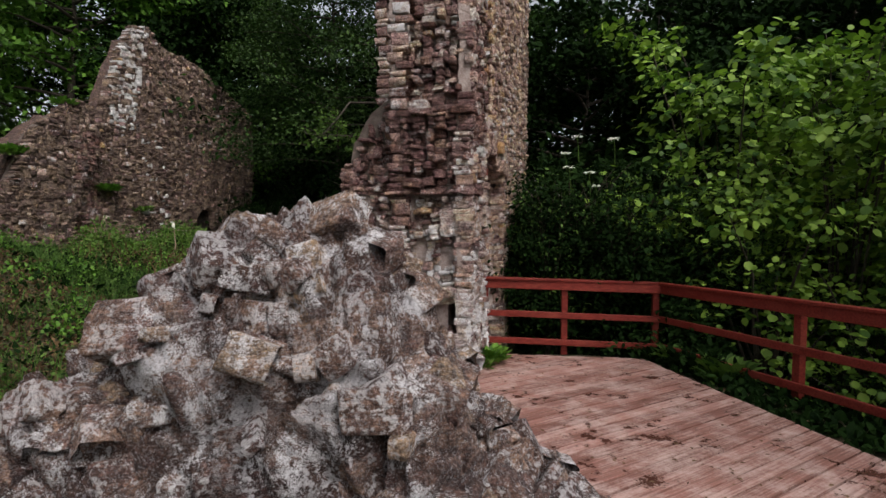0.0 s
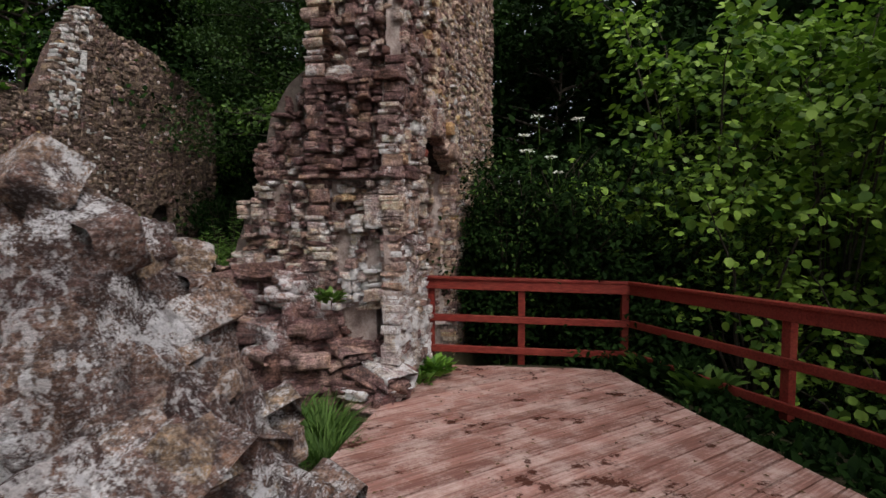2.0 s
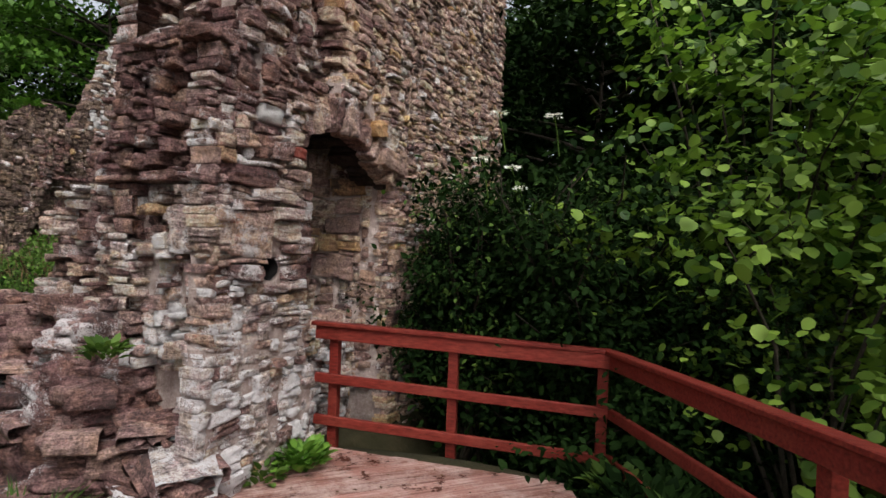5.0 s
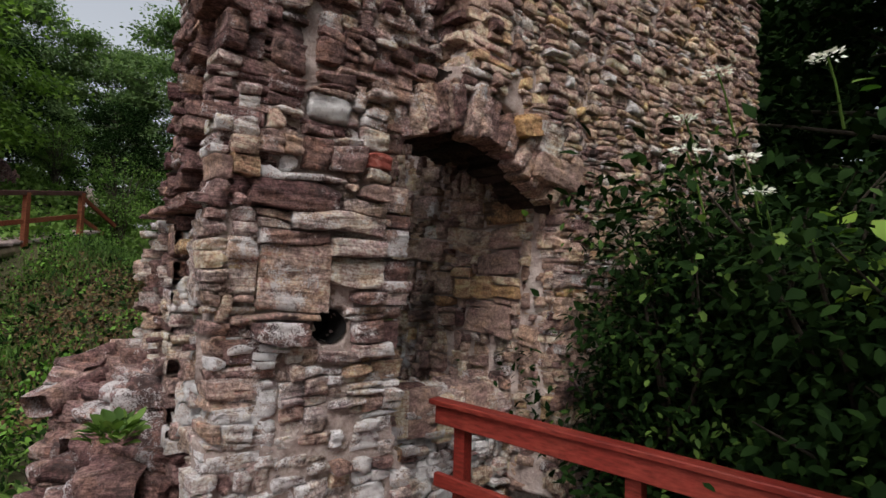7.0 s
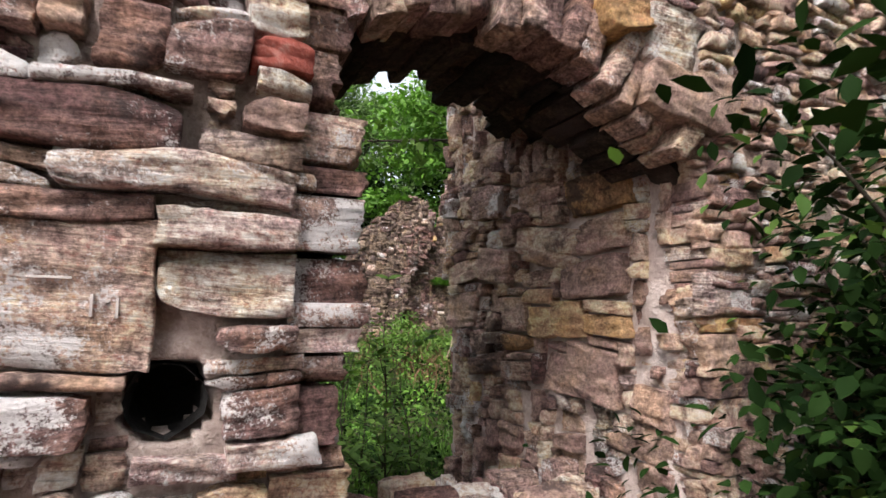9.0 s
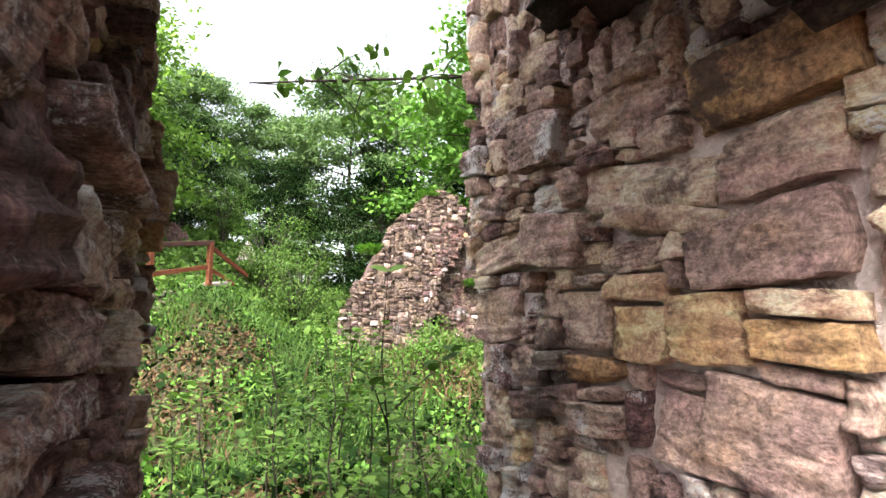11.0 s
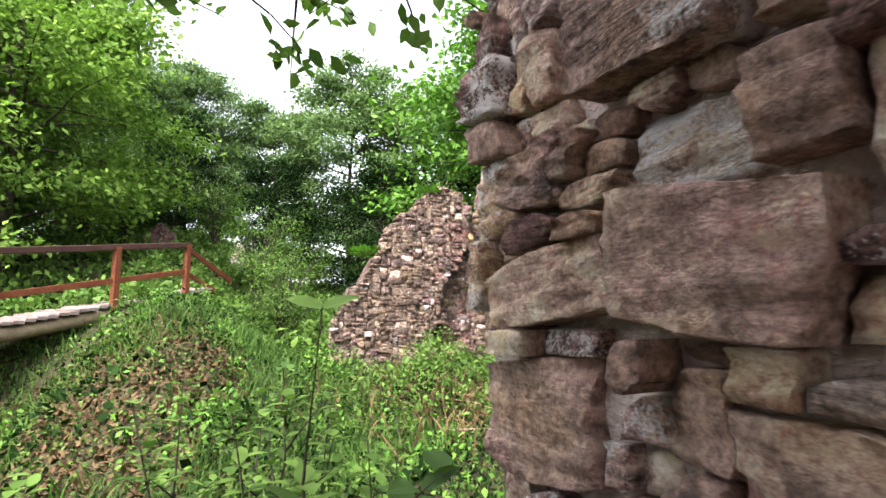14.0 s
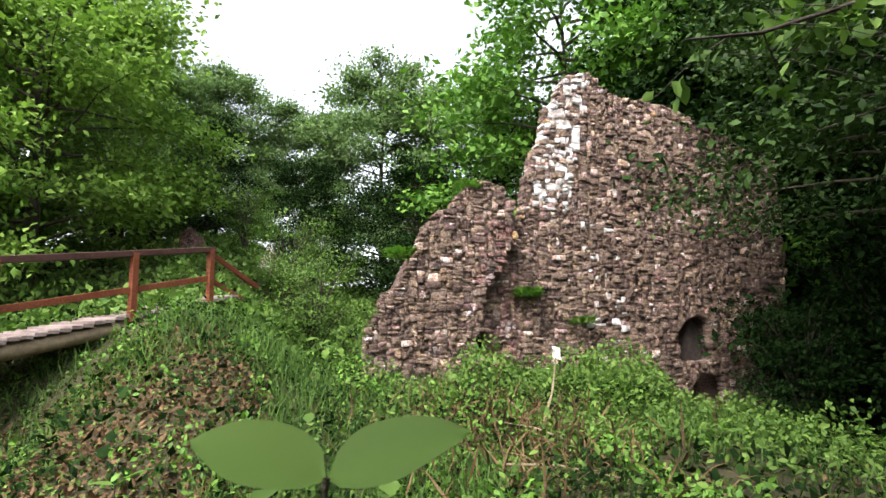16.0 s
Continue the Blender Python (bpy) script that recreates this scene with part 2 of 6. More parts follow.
M_RUBBLE = stone_mat("rubble_block", [(0.0, (0.08, 0.046, 0.04)), (0.5, (0.17, 0.105, 0.09)), (0.85, (0.26, 0.175, 0.14)), (1.0, (0.33, 0.24, 0.165))], 0.64, (0.97, 0.95, 0.98), bump=0.8, lime_scale=3.6, speckle=0.55, mottle=0.9)
M_PURPLE = stone_mat("dark_stone", [(0.0, (0.14, 0.082, 0.08)), (0.5, (0.24, 0.15, 0.143)), (1.0, (0.35, 0.24, 0.215))], 0.56, (0.66, 0.61, 0.61), lime_scale=2.6)
M_FOOT = stone_mat("footing_stone", [(0.0, (0.16, 0.09, 0.09)), (0.5, (0.27, 0.175, 0.17)), (1.0, (0.4, 0.285, 0.265))], 0.62, (0.88, 0.85, 0.87), lime_scale=1.5)
M_WHITE = stone_mat("limed_stone", [(0.0, (0.42, 0.36, 0.36)), (1.0, (0.58, 0.52, 0.5))], 1.1, (0.9, 0.88, 0.9), lime_scale=3.0)
# near-black stone: the shadow under the vault put into the colour
M_VAULT_SHADE = stone_mat("vault_shade_stone", [(0.0, (0.02, 0.015, 0.013)), (1.0, (0.07, 0.05, 0.042))], 0.1, (0.2, 0.17, 0.15))
M_MORTAR = grain_mat("mortar", (0.16, 0.11, 0.1), (0.42, 0.33, 0.3), (0.68, 0.6, 0.57), 7, 0.95, 1.0, 55, 0.05)
M_PINK = grain_mat("pinkish_mortar", (0.34, 0.24, 0.22), (0.64, 0.52, 0.48), (0.9, 0.82, 0.8), 6, 0.95, 1.0, 50, 0.05)
# near-black mortar colour standing in for shade in the vault and niche
M_RECESS_SHADE = grain_mat("recess_shade_mortar", (0.015, 0.011, 0.01), (0.045, 0.034, 0.03), (0.11, 0.085, 0.075), 6, 0.95, 0.9)
M_HANDRAIL = grain_mat("dark_handrail", (0.035, 0.016, 0.013), (0.06, 0.027, 0.021), (0.1, 0.05, 0.04), 9, 0.6, 0.3)
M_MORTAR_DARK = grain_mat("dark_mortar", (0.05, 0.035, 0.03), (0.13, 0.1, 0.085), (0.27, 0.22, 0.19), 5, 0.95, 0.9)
M_SOIL = grain_mat("soil", (0.022, 0.02, 0.009), (0.045, 0.042, 0.018), (0.085, 0.062, 0.034), 1.6, 0.95, 0.9, 30, 0.05)
M_DECK = plank_mat("deck_paint", [(0.0, (0.2, 0.09, 0.072)), (0.5, (0.28, 0.135, 0.11)), (1.0, (0.37, 0.195, 0.165))], (0.58, 0.44, 0.4), 47.5, 0.5, 0.75, stain_amount=0.9)
M_RED = plank_mat("red_paint", [(0.0, (0.15, 0.018, 0.013)), (1.0, (0.2, 0.028, 0.02))], (0.27, 0.07, 0.045), 0, 0.55, 0.35)
M_BRIDGE = plank_mat("weathered_plank", [(0.0, (0.17, 0.125, 0.115)), (1.0, (0.27, 0.21, 0.195))], (0.38, 0.33, 0.31), 45, 0.7, 0.6)
M_ORANGE = plank_mat("rust_paint", [(0.0, (0.13, 0.036, 0.018)), (1.0, (0.18, 0.052, 0.025))], (0.28, 0.13, 0.06), 45, 0.6, 0.4)
M_BARK = grain_mat("bark", (0.02, 0.016, 0.012), (0.05, 0.04, 0.03), (0.1, 0.085, 0.065), 9, 0.95, 0.9)
M_WOOD = grain_mat("log", (0.1, 0.075, 0.05), (0.22, 0.17, 0.11), (0.36, 0.29, 0.2), 7, 0.85, 0.6)
# near-black copy of the leaf green: deep shade put into the colour
M_LEAF_DARK_SHADE = leaf_mat("leaf_dark_shade", (0.005, 0.013, 0.004), (0.017, 0.038, 0.009), 0.08, 0.7, 0.03)
M_LEAF = leaf_mat("leaf_mid", (0.05, 0.1, 0.022), (0.14, 0.23, 0.05))
# paler leaf colour: distance haze painted into the far crowns
M_LEAF_HAZE = leaf_mat("leaf_far_haze", (0.08, 0.135, 0.055), (0.17, 0.245, 0.1), 0.45)
M_BEECH = leaf_mat("leaf_beech", (0.1, 0.18, 0.034), (0.26, 0.4, 0.08))
# darker leaf copy: the wood's shade put into the high crowns' colour
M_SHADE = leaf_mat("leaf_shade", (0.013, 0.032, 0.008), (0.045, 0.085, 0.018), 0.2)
M_HAZEL = leaf_mat("leaf_hazel", (0.035, 0.095, 0.014), (0.32, 0.48, 0.08), 0.3, 0.45, 0.25)
M_LEAF_BRIGHT = leaf_mat("leaf_bright", (0.055, 0.14, 0.018), (0.15, 0.29, 0.045), 0.28, 0.5, 0.2)
M_GRASS = leaf_mat("grass_blade", (0.04, 0.085, 0.02), (0.11, 0.19, 0.045))
M_DRY = leaf_mat("dead_leaf", (0.055, 0.03, 0.018), (0.16, 0.1, 0.055), 0.1, 0.8)
M_PETAL = leaf_mat("petal", (0.75, 0.75, 0.68), (0.85, 0.85, 0.8), 0.3)
# near-black colour in place of the shade inside wall holes
M_HOLE_SHADE = grain_mat("hole_shade", (0.002, 0.002, 0.002), (0.004, 0.003, 0.003), (0.008, 0.006, 0.005))
M_TRAIL = grain_mat("red_trail_paint", (0.12, 0.03, 0.025), (0.25, 0.055, 0.04), (0.36, 0.2, 0.17), 20, 0.8, 0.6)

# ---- building helpers ----
rng = random.Random(11)


def fast_mesh(name, co, tris, material):
    """A mesh from numpy arrays of places (n, 3) and triangles (m, 3)."""
    me = bpy.data.meshes.new(name)
    co, tris = np.asarray(co, dtype=np.float32), np.asarray(tris, dtype=np.int32)
    me.vertices.add(len(co))
    me.vertices.foreach_set("co", co.ravel())
    me.loops.add(tris.size)
    me.loops.foreach_set("vertex_index", tris.ravel())
    me.polygons.add(len(tris))
    me.polygons.foreach_set("loop_start", np.arange(0, tris.size, 3, dtype=np.int32))
    me.materials.append(material)
    me.update(calc_edges=True)
    return me


def thing(name, label, category, group="", kind="", at=(0, 0, 0)):
    e = new(name)
    e.location = at
    e.empty_display_size = 0.1
    return tagged(e, label, category, group, kind)


def part(name, bm, material, parent, label=""):
    """Links a bmesh, or a mesh, as one part under parent; its coordinates are the world's."""
    if isinstance(bm, bpy.types.Mesh):
        me = bm
    else:
        me = bpy.data.meshes.new(name)
        bm.to_mesh(me)
        bm.free()
        me.materials.append(material)
    ob = new(name, me)
    if parent is not None:
        base = parent
        shift = Vector((0, 0, 0))
        while base is not None:
            shift += base.location
            base = base.parent
        ob.parent = parent
        ob.location = -shift
    return tagged(ob, label)


def box_bm(size, m, bevel=0.006):
    """A bevelled beam of that size, placed by the matrix m."""
    b = bmesh.new()
    bmesh.ops.create_cube(b, size=1.0, matrix=Matrix.Diagonal((*size, 1)))
    if bevel:
        bmesh.ops.bevel(b, geom=list(b.edges), offset=bevel, segments=2, affect="EDGES", profile=0.6)
    bmesh.ops.transform(b, matrix=m, verts=b.verts)
    return b


def beam_bm(a, b, width, height, bevel=0.006, jitter=0.0, seed=0):
    """A squared timber from a to b: width across, height up; slightly uneven where jitter is given."""
    a, b = Vector(a), Vector(b)
    d = b - a
    yaw, pitch = math.atan2(d.y, d.x), math.asin(d.z / d.length)
    m = Matrix.LocRotScale((a + b) / 2, Euler((0, -pitch, yaw)), None)
    bm = bmesh.new()
    n = max(2, int(d.length / 0.25)) if jitter else 1
    ring = []
    h, w, c = height / 2, width / 2, bevel
    prof = [(-w + c, -h), (w - c, -h), (w, -h + c), (w, h - c), (w - c, h), (-w + c, h), (-w, h - c), (-w, -h + c)]
    for i in range(n + 1):
        x = (i / n - 0.5) * d.length
        jy, jz = (jitter * noise.noise((x * 1.7, seed * 3.1, 0.3)), jitter * noise.noise((x * 1.7, seed * 3.1, 7.7))) if jitter else (0, 0)
        ring.append([bm.verts.new((x, y + jy, z + jz)) for y, z in prof])
    for r0, r1 in zip(ring, ring[1:]):
        for k in range(8):
            bm.faces.new((r0[k], r0[(k + 1) % 8], r1[(k + 1) % 8], r1[k]))
    bm.faces.new(ring[0][::-1])
    bm.faces.new(ring[-1])
    bmesh.ops.recalc_face_normals(bm, faces=bm.faces)
    bmesh.ops.transform(bm, matrix=m, verts=bm.verts)
    return bm


def tube_arrays(pts, radii, sides=7):
    """A tapered tube along points, as arrays."""
    pts = [Vector(p) for p in pts]
    co, tris = [], []
    for i, (p, r) in enumerate(zip(pts, radii)):
        d = (pts[min(i + 1, len(pts) - 1)] - pts[max(i - 1, 0)]).normalized()
        q = d.to_track_quat("Z", "Y")
        for k in range(sides):
            a = 2 * math.pi * k / sides
            co.append(p + q @ Vector((math.cos(a) * r, math.sin(a) * r, 0)))
    for i in range(len(pts) - 1):
        for k in range(sides):
            a, b = i * sides + k, i * sides + (k + 1) % sides
            tris += [(a, b, b + sides), (a, b + sides, a + sides)]
    return np.array([tuple(c) for c in co]), np.array(tris)


def join_arrays(parts):
    co, tr, off = [], [], 0
    for c, t in parts:
        co.append(c)
        tr.append(t + off)
        off += len(c)
    return np.concatenate(co), np.concatenate(tr)


# ---- stones ----
def stone_variant(seed, fine=False):
    """A unit block, one metre each way, front at +y: angular outline, chipped arrises, a hewn or split face."""
    r = random.Random(seed)
    per = 4 if fine else 3
    tl, tr_, br, bl = [(sx * 0.5 * r.uniform(0.84, 1.02), sz * 0.5 * r.uniform(0.78, 1.02)) for sx, sz in ((-1, 1), (1, 1), (1, -1), (-1, -1))]
    corners = [bl, br, tr_, tl]
    out = []
    for (x0, z0), (x1, z1) in zip(corners, corners[1:] + corners[:1]):
        for k in range(per):
            f = (k + 0.22 + r.uniform(-0.06, 0.06)) / (per - 0.5)
            bulge = r.uniform(-0.03, 0.035)
            out.append((x0 + (x1 - x0) * f - (z1 - z0) * bulge * -1, z0 + (z1 - z0) * f - (x1 - x0) * bulge))
    n = len(out)
    slant_x, slant_z = r.uniform(-0.2, 0.2), r.uniform(-0.12, 0.25)
    rings = [(1.0, -0.5), (1.0, 0.38), (0.965, 0.47), (0.74, 0.5), (0.4, 0.5)] if fine else [(1.0, -0.5), (1.0, 0.38), (0.95, 0.48)]
    co, tris = [], []
    for i, (scale, y) in enumerate(rings):
        for x, z in out:
            wob = 1 + (r.uniform(-0.05, 0.05) if i > 1 else 0)
            x2, z2 = x * scale * wob, z * scale * wob
            dy = (slant_x * x2 + slant_z * z2 + 0.16 * noise.noise((x2 * 3.7 + seed * 1.7, z2 * 3.7, 3.3))) * max(0.0, y + 0.2)
            co.append((x2, y + dy, z2))
    co.append((0, 0.49 + 0.15 * noise.noise((seed * 1.3, 0.4, 0.2)), 0))
    for i in range(len(rings) - 1):
        for k in range(n):
            a, b = i * n + k, i * n + (k + 1) % n
            tris += [(a, b + n, a + n), (a, b, b + n)]
    last, c = (len(rings) - 1) * n, len(co) - 1
    for k in range(n):
        tris.append((last + k, last + (k + 1) % n, c))
    return np.array(co), np.array(tris)


VAR = [stone_variant(s) for s in range(28)]
VAR_FINE = [stone_variant(100 + s, True) for s in range(28)]
_shared = {}


def stone_mesh(i, fine, material):
    key = (i, fine, material.name)
    if key not in _shared:
        co, tr = (VAR_FINE if fine else VAR)[i]
        me = fast_mesh("stone", co, tr, material)
        _shared[key] = me
    return _shared[key]


def joint_warp(u, z):
    """How the joints of a face wander: the same for all its stones, so that they stay fitted to each other."""
    return (0.022 * noise.noise((u * 3.0, 1.7, z * 7.0)) + 0.008 * noise.noise((u * 5.0, 4.2, z * 17)),
            0.034 * noise.noise((u * 1.8, 9.1, z * 2.2)) + 0.017 * noise.noise((u * 4.2, 6.4, z * 5.5)))


def hewn_arrays(w, h, depth, seed, coarse=1.0, at=None):
    """A split block in metres, front at y = 0: nicked sharp arrises, a flat broken face with bedding ledges."""
    r = random.Random(seed)
    nx, nz = max(4 if coarse > 3 else 5, min(17, 2 + int(w / (0.024 * coarse)))), max(3 if coarse > 3 else 4, min(14, 2 + int(h / (0.014 * coarse))))
    off = Vector((r.uniform(0, 90), r.uniform(0, 90), r.uniform(0, 90)))

    def spread(k, n):
        if k in (0, n):
            return -1.0 if k == 0 else 1.0
        return -0.965 + 1.93 * (k - 1) / (n - 2)

    tx, tz = r.uniform(-0.09, 0.09), r.uniform(-0.12, 0.16)
    ang, reach = r.uniform(0, 2 * math.pi), r.uniform(0.2, 0.8)
    ca, cb, fall = math.cos(ang) * 2 / w, math.sin(ang) * 2 / h, r.uniform(0.0, 0.03) * min(1.0, h / 0.1)
    dip, beds = r.uniform(-0.2, 0.2), r.uniform(30, 60)
    pinch = [r.uniform(-0.004, 0.022) if r.random() < 0.4 else 0.0 for _ in range(4)]
    co = []
    for j in range(nz + 1):
        for i in range(nx + 1):
            a, b = spread(i, nx), spread(j, nz)
            x, z = a * w / 2, b * h / 2
            p = Vector((x, 0, z)) + off
            edge = max(abs(a), abs(b))
            led = noise.noise((p.x * 2.4, 0.0, (p.z + dip * x) * beds))
            y = tx * x + tz * z + 0.004 * noise.noise(p * 9) + 0.005 * noise.noise(p * 34) + 0.009 * (led > 0.12) + 0.006 * (led > -0.25)
            y -= fall * max(0.0, ca * x + cb * z - reach) / max(0.25, 1 - reach)
            chip = max(0.0, noise.noise(p * 14 + Vector((0, 3, 0))) - 0.05)
            y -= (0.002 + 0.022 * chip if edge == 1.0 else 0.0) + edge ** 12 * 0.014 * chip
            k = pinch[(0 if a < 0 else 1) + (0 if b < 0 else 2)] * (abs(a) * abs(b)) ** 2
            x -= math.copysign(k, a)
            z -= math.copysign(k, b)
            e4 = edge ** 8
            x += e4 * 0.005 * noise.noise(p * 45)
            z += e4 * 0.005 * noise.noise(p * 45 + Vector((7, 0, 0)))
            if at:
                dx, dz = joint_warp(at[0] + x, at[1] + z)
                x, z = x + dx, z + dz
            co.append((x, y, z))
    w1 = nx + 1
    tris = []
    for j in range(nz):
        for i in range(nx):
            v = j * w1 + i
            tris += [(v, v + 1, v + w1 + 1), (v, v + w1 + 1, v + w1)]
    rim = [i for i in range(nx + 1)] + [j * w1 + nx for j in range(1, nz + 1)] + [nz * w1 + i for i in range(nx - 1, -1, -1)] + [j * w1 for j in range(nz - 1, 0, -1)]
    n0 = len(co)
    for v in rim:
        x, y, z = co[v]
        co.append((x * 0.98, -depth, z * 0.98))
    for k in range(len(rim)):
        a, b = rim[k], rim[(k + 1) % len(rim)]
        tris += [(b, a, n0 + k), (b, n0 + k, n0 + (k + 1) % len(rim))]
    return np.array(co), np.array([(a, c, b) for a, b, c in tris])


def hewn_stone(w, h, depth, seed, material, coarse=1.0, at=None):
    co, tris = hewn_arrays(w, h, depth, seed, coarse, at)
    return fast_mesh("stone", co, tris, material)


def set_stone(parent, face, u, z, w, h, material, seed, proud=0.0, depth=0.2, roll=0.0, name="stone", coarse=1.0):
    ob = new(name, hewn_stone(w, h, depth, seed, material, coarse, (u, z)))
    ob.parent = parent
    ob.matrix_basis = Matrix.Translation(-parent.location) @ face @ Matrix.Translation((u, proud, z)) @ Euler((0, radians(roll), 0)).to_matrix().to_4x4()
    return ob


def courses(u0, u1, z0, z1, inside, hs, ws, seed, tilt=0.0, gap=0.005, wander=0.0):
    """Blocks of uneven courses over a rectangle of a face: (u, z, width, height), where inside(u, z) holds."""
    r = random.Random(seed)
    z, out = z0, []
    while z < z1:
        h = r.uniform(*hs) * (1.0 if r.random() > 0.25 else 0.6)
        u = u0 - r.uniform(0, ws[1])
        while u < u1:
            w = r.uniform(*ws) * (1.5 if r.random() < 0.12 else 1.0)
            if u < u0:
                w, u = max(0.05, w - (u0 - u)), u0
            if u + w > u1:
                w = u1 - u + r.uniform(-0.01, 0.03)
                if w < 0.05:
                    break
            split = r.random() < 0.22 and h > 0.11
            for k in ((0, 1) if split else (0,)):
                hh = h / 2 if split else h
                uc_ = u + w / 2
                uc, zc = u + w / 2, z + hh / 2 + k * hh + tilt * (u - u0) + r.uniform(-0.008, 0.008) + wander * noise.noise((uc_ * 1.3, z * 0.9, seed))
                if inside(uc, zc):
                    out.append((uc, zc, w - gap, hh - gap))
            u += w
        z += h
    return out


def fill_stones(u0, u1, z0, z1, inside, taken, hs, ws, seed, hole=None, cell=0.012):
    """Random rubble: fits blocks of uneven size into all the room that is left on a face."""
    r = random.Random(seed)
    nu, nz = int((u1 - u0) / cell), int((z1 - z0) / cell)
    full = np.zeros((nz, nu), dtype=bool)
    for j in range(nz):
        for i in range(nu):
            u, z = u0 + (i + 0.5) * cell, z0 + (j + 0.5) * cell
            full[j, i] = not inside(u, z) or (hole is not None and math.hypot(u - hole[0], z - hole[1]) < hole[2] + 0.015)
    for u, z, w, h in taken:
        full[max(0, int((z - h / 2 - z0) / cell)):max(0, int((z + h / 2 - z0) / cell) + 1), max(0, int((u - w / 2 - u0) / cell)):max(0, int((u + w / 2 - u0) / cell) + 1)] = True
    out = []
    for j in range(nz):
        for i in range(nu):
            if full[j, i]:
                continue
            tw, th = max(3, int(r.uniform(*ws) * (0.6 if r.random() < 0.3 else 1.0) / cell)), max(3, int(r.uniform(*hs) * (0.55 if r.random() < 0.35 else 1.0) / cell))
            w = 1
            while w < tw and i + w < nu and not full[j, i + w]:
                w += 1
            if i + w + 3 < nu and full[j, i + w:i + w + 4].any() is False and r.random() < 0.3:
                w += 2
            h = 1
            while h < th and j + h < nz and not full[j + h, i:i + w].any():
                h += 1
            full[j:j + h, i:i + w] = True
            if w * cell >= 0.055 and h * cell >= 0.034:
                out.append((u0 + (i + w / 2) * cell, z0 + (j + h / 2) * cell, w * cell - 0.006, h * cell - 0.006))
    return out


def face_matrix(origin, along, normal):
    """u, n, z of a face to the world."""
    u, n = Vector(along).normalized(), Vector(normal).normalized()
    return Matrix.Translation(origin) @ Matrix((u, n, u.cross(n))).transposed().to_4x4()


def lay_stones(parent, face, blocks, pick, proud=(0.0, 0.05), depth=0.16, near=lambda u, z: True, limit=300, fine=False, seed=1, name="stone", roll=3.0, rest="masonry", coarse=1.0):
    """Lays blocks on a face: those near the camera's way as parts of their own, the others joined by material."""
    r = random.Random(seed)
    done, joined = 0, {}
    for u, z, w, h in sorted(blocks, key=lambda b: abs(b[1] - 1.7)):
        mat = pick(u, z, r)
        y = r.uniform(*proud) + (r.uniform(0.0, 0.03) if r.random() < 0.15 else 0.0) - (0.022 if w * h < 0.005 else 0.0)
        i = r.randrange(28)
        lean = radians(r.uniform(-roll, roll)) * 0.35 * min(1.0, 0.15 / w)
        if done < limit and near(u, z):
            if fine:
                ob = set_stone(parent, face, u, z, w, h, mat, r.randrange(10 ** 6), y, depth, math.degrees(lean), name, coarse)
            else:
                m = face @ Matrix.Translation((u, y - depth / 2, z)) @ Euler((radians(r.uniform(-4, 4)), radians(r.uniform(-roll, roll)), radians(r.uniform(-4, 4)))).to_matrix().to_4x4() @ Matrix.Diagonal((w * 1.04, depth, h * 1.04, 1))
                ob = new(name, stone_mesh(i, False, mat))
                ob.parent = parent
                ob.matrix_basis = Matrix.Translation(-parent.location) @ m
            done += 1
        else:
            if fine:
                co, tr = hewn_arrays(w, h, depth, r.randrange(10 ** 6), max(2.0, coarse), (u, z))
                m = face @ Matrix.Translation((u, y, z)) @ Euler((0, lean, 0)).to_matrix().to_4x4()
            else:
                co, tr = VAR[i]
                m = face @ Matrix.Translation((u, y - depth / 2, z)) @ Euler((radians(r.uniform(-4, 4)), radians(r.uniform(-roll, roll)), radians(r.uniform(-4, 4)))).to_matrix().to_4x4() @ Matrix.Diagonal((w * 1.04, depth, h * 1.04, 1))
            a = np.array(m)
            joined.setdefault(mat.name, []).append((co @ a[:3, :3].T + a[:3, 3], tr))
    for mname, ps in joined.items():
        co, tr = join_arrays(ps)
        ob = part(rest, fast_mesh(rest, co, tr, bpy.data.materials[mname]), None, parent)
        ob["kind"] = "stuff"
    return done


def mortar_bed(parent, face, u0, u1, z0, z1, inside, level, amount, material, seed, cell=0.022, hole=None, swell=None):
    """The mortar between the stones: an uneven skin over the core, its rim turned back into the wall."""
    nu, nz = int((u1 - u0) / cell), int((z1 - z0) / cell)
    co, tris, idx = [], [], {}

    def vert(i, j):
        if (i, j) not in idx:
            u, z = u0 + i * cell, z0 + j * cell
            q = Vector((u, seed * 3.7, z))
            y = level + amount * (noise.noise(q * 3.3) + 0.6 * noise.noise(q * 9) + 0.35 * noise.noise(q * 25))
            if swell:
                y += swell(u, z)
            if not all(keep(i + a, j + b) for a in (-1, 0) for b in (-1, 0)):
                y -= 0.13
            idx[(i, j)] = len(co)
            co.append(tuple(face @ Vector((u, y, z))))
        return idx[(i, j)]

    def keep(i, j):
        u, z = u0 + (i + 0.5) * cell, z0 + (j + 0.5) * cell
        return 0 <= i < nu and 0 <= j < nz and inside(u, z) and not (hole and math.hypot(u - hole[0], z - hole[1]) < hole[2])

    for i in range(nu):
        for j in range(nz):
            if keep(i, j):
                a, b, c, d = vert(i, j), vert(i + 1, j), vert(i + 1, j + 1), vert(i, j + 1)
                tris += [(a, c, b), (a, d, c)]
    me = fast_mesh("mortar", co, tris, material)
    me.polygons.foreach_set("use_smooth", [True] * len(me.polygons))
    return part("mortar", me, None, parent)


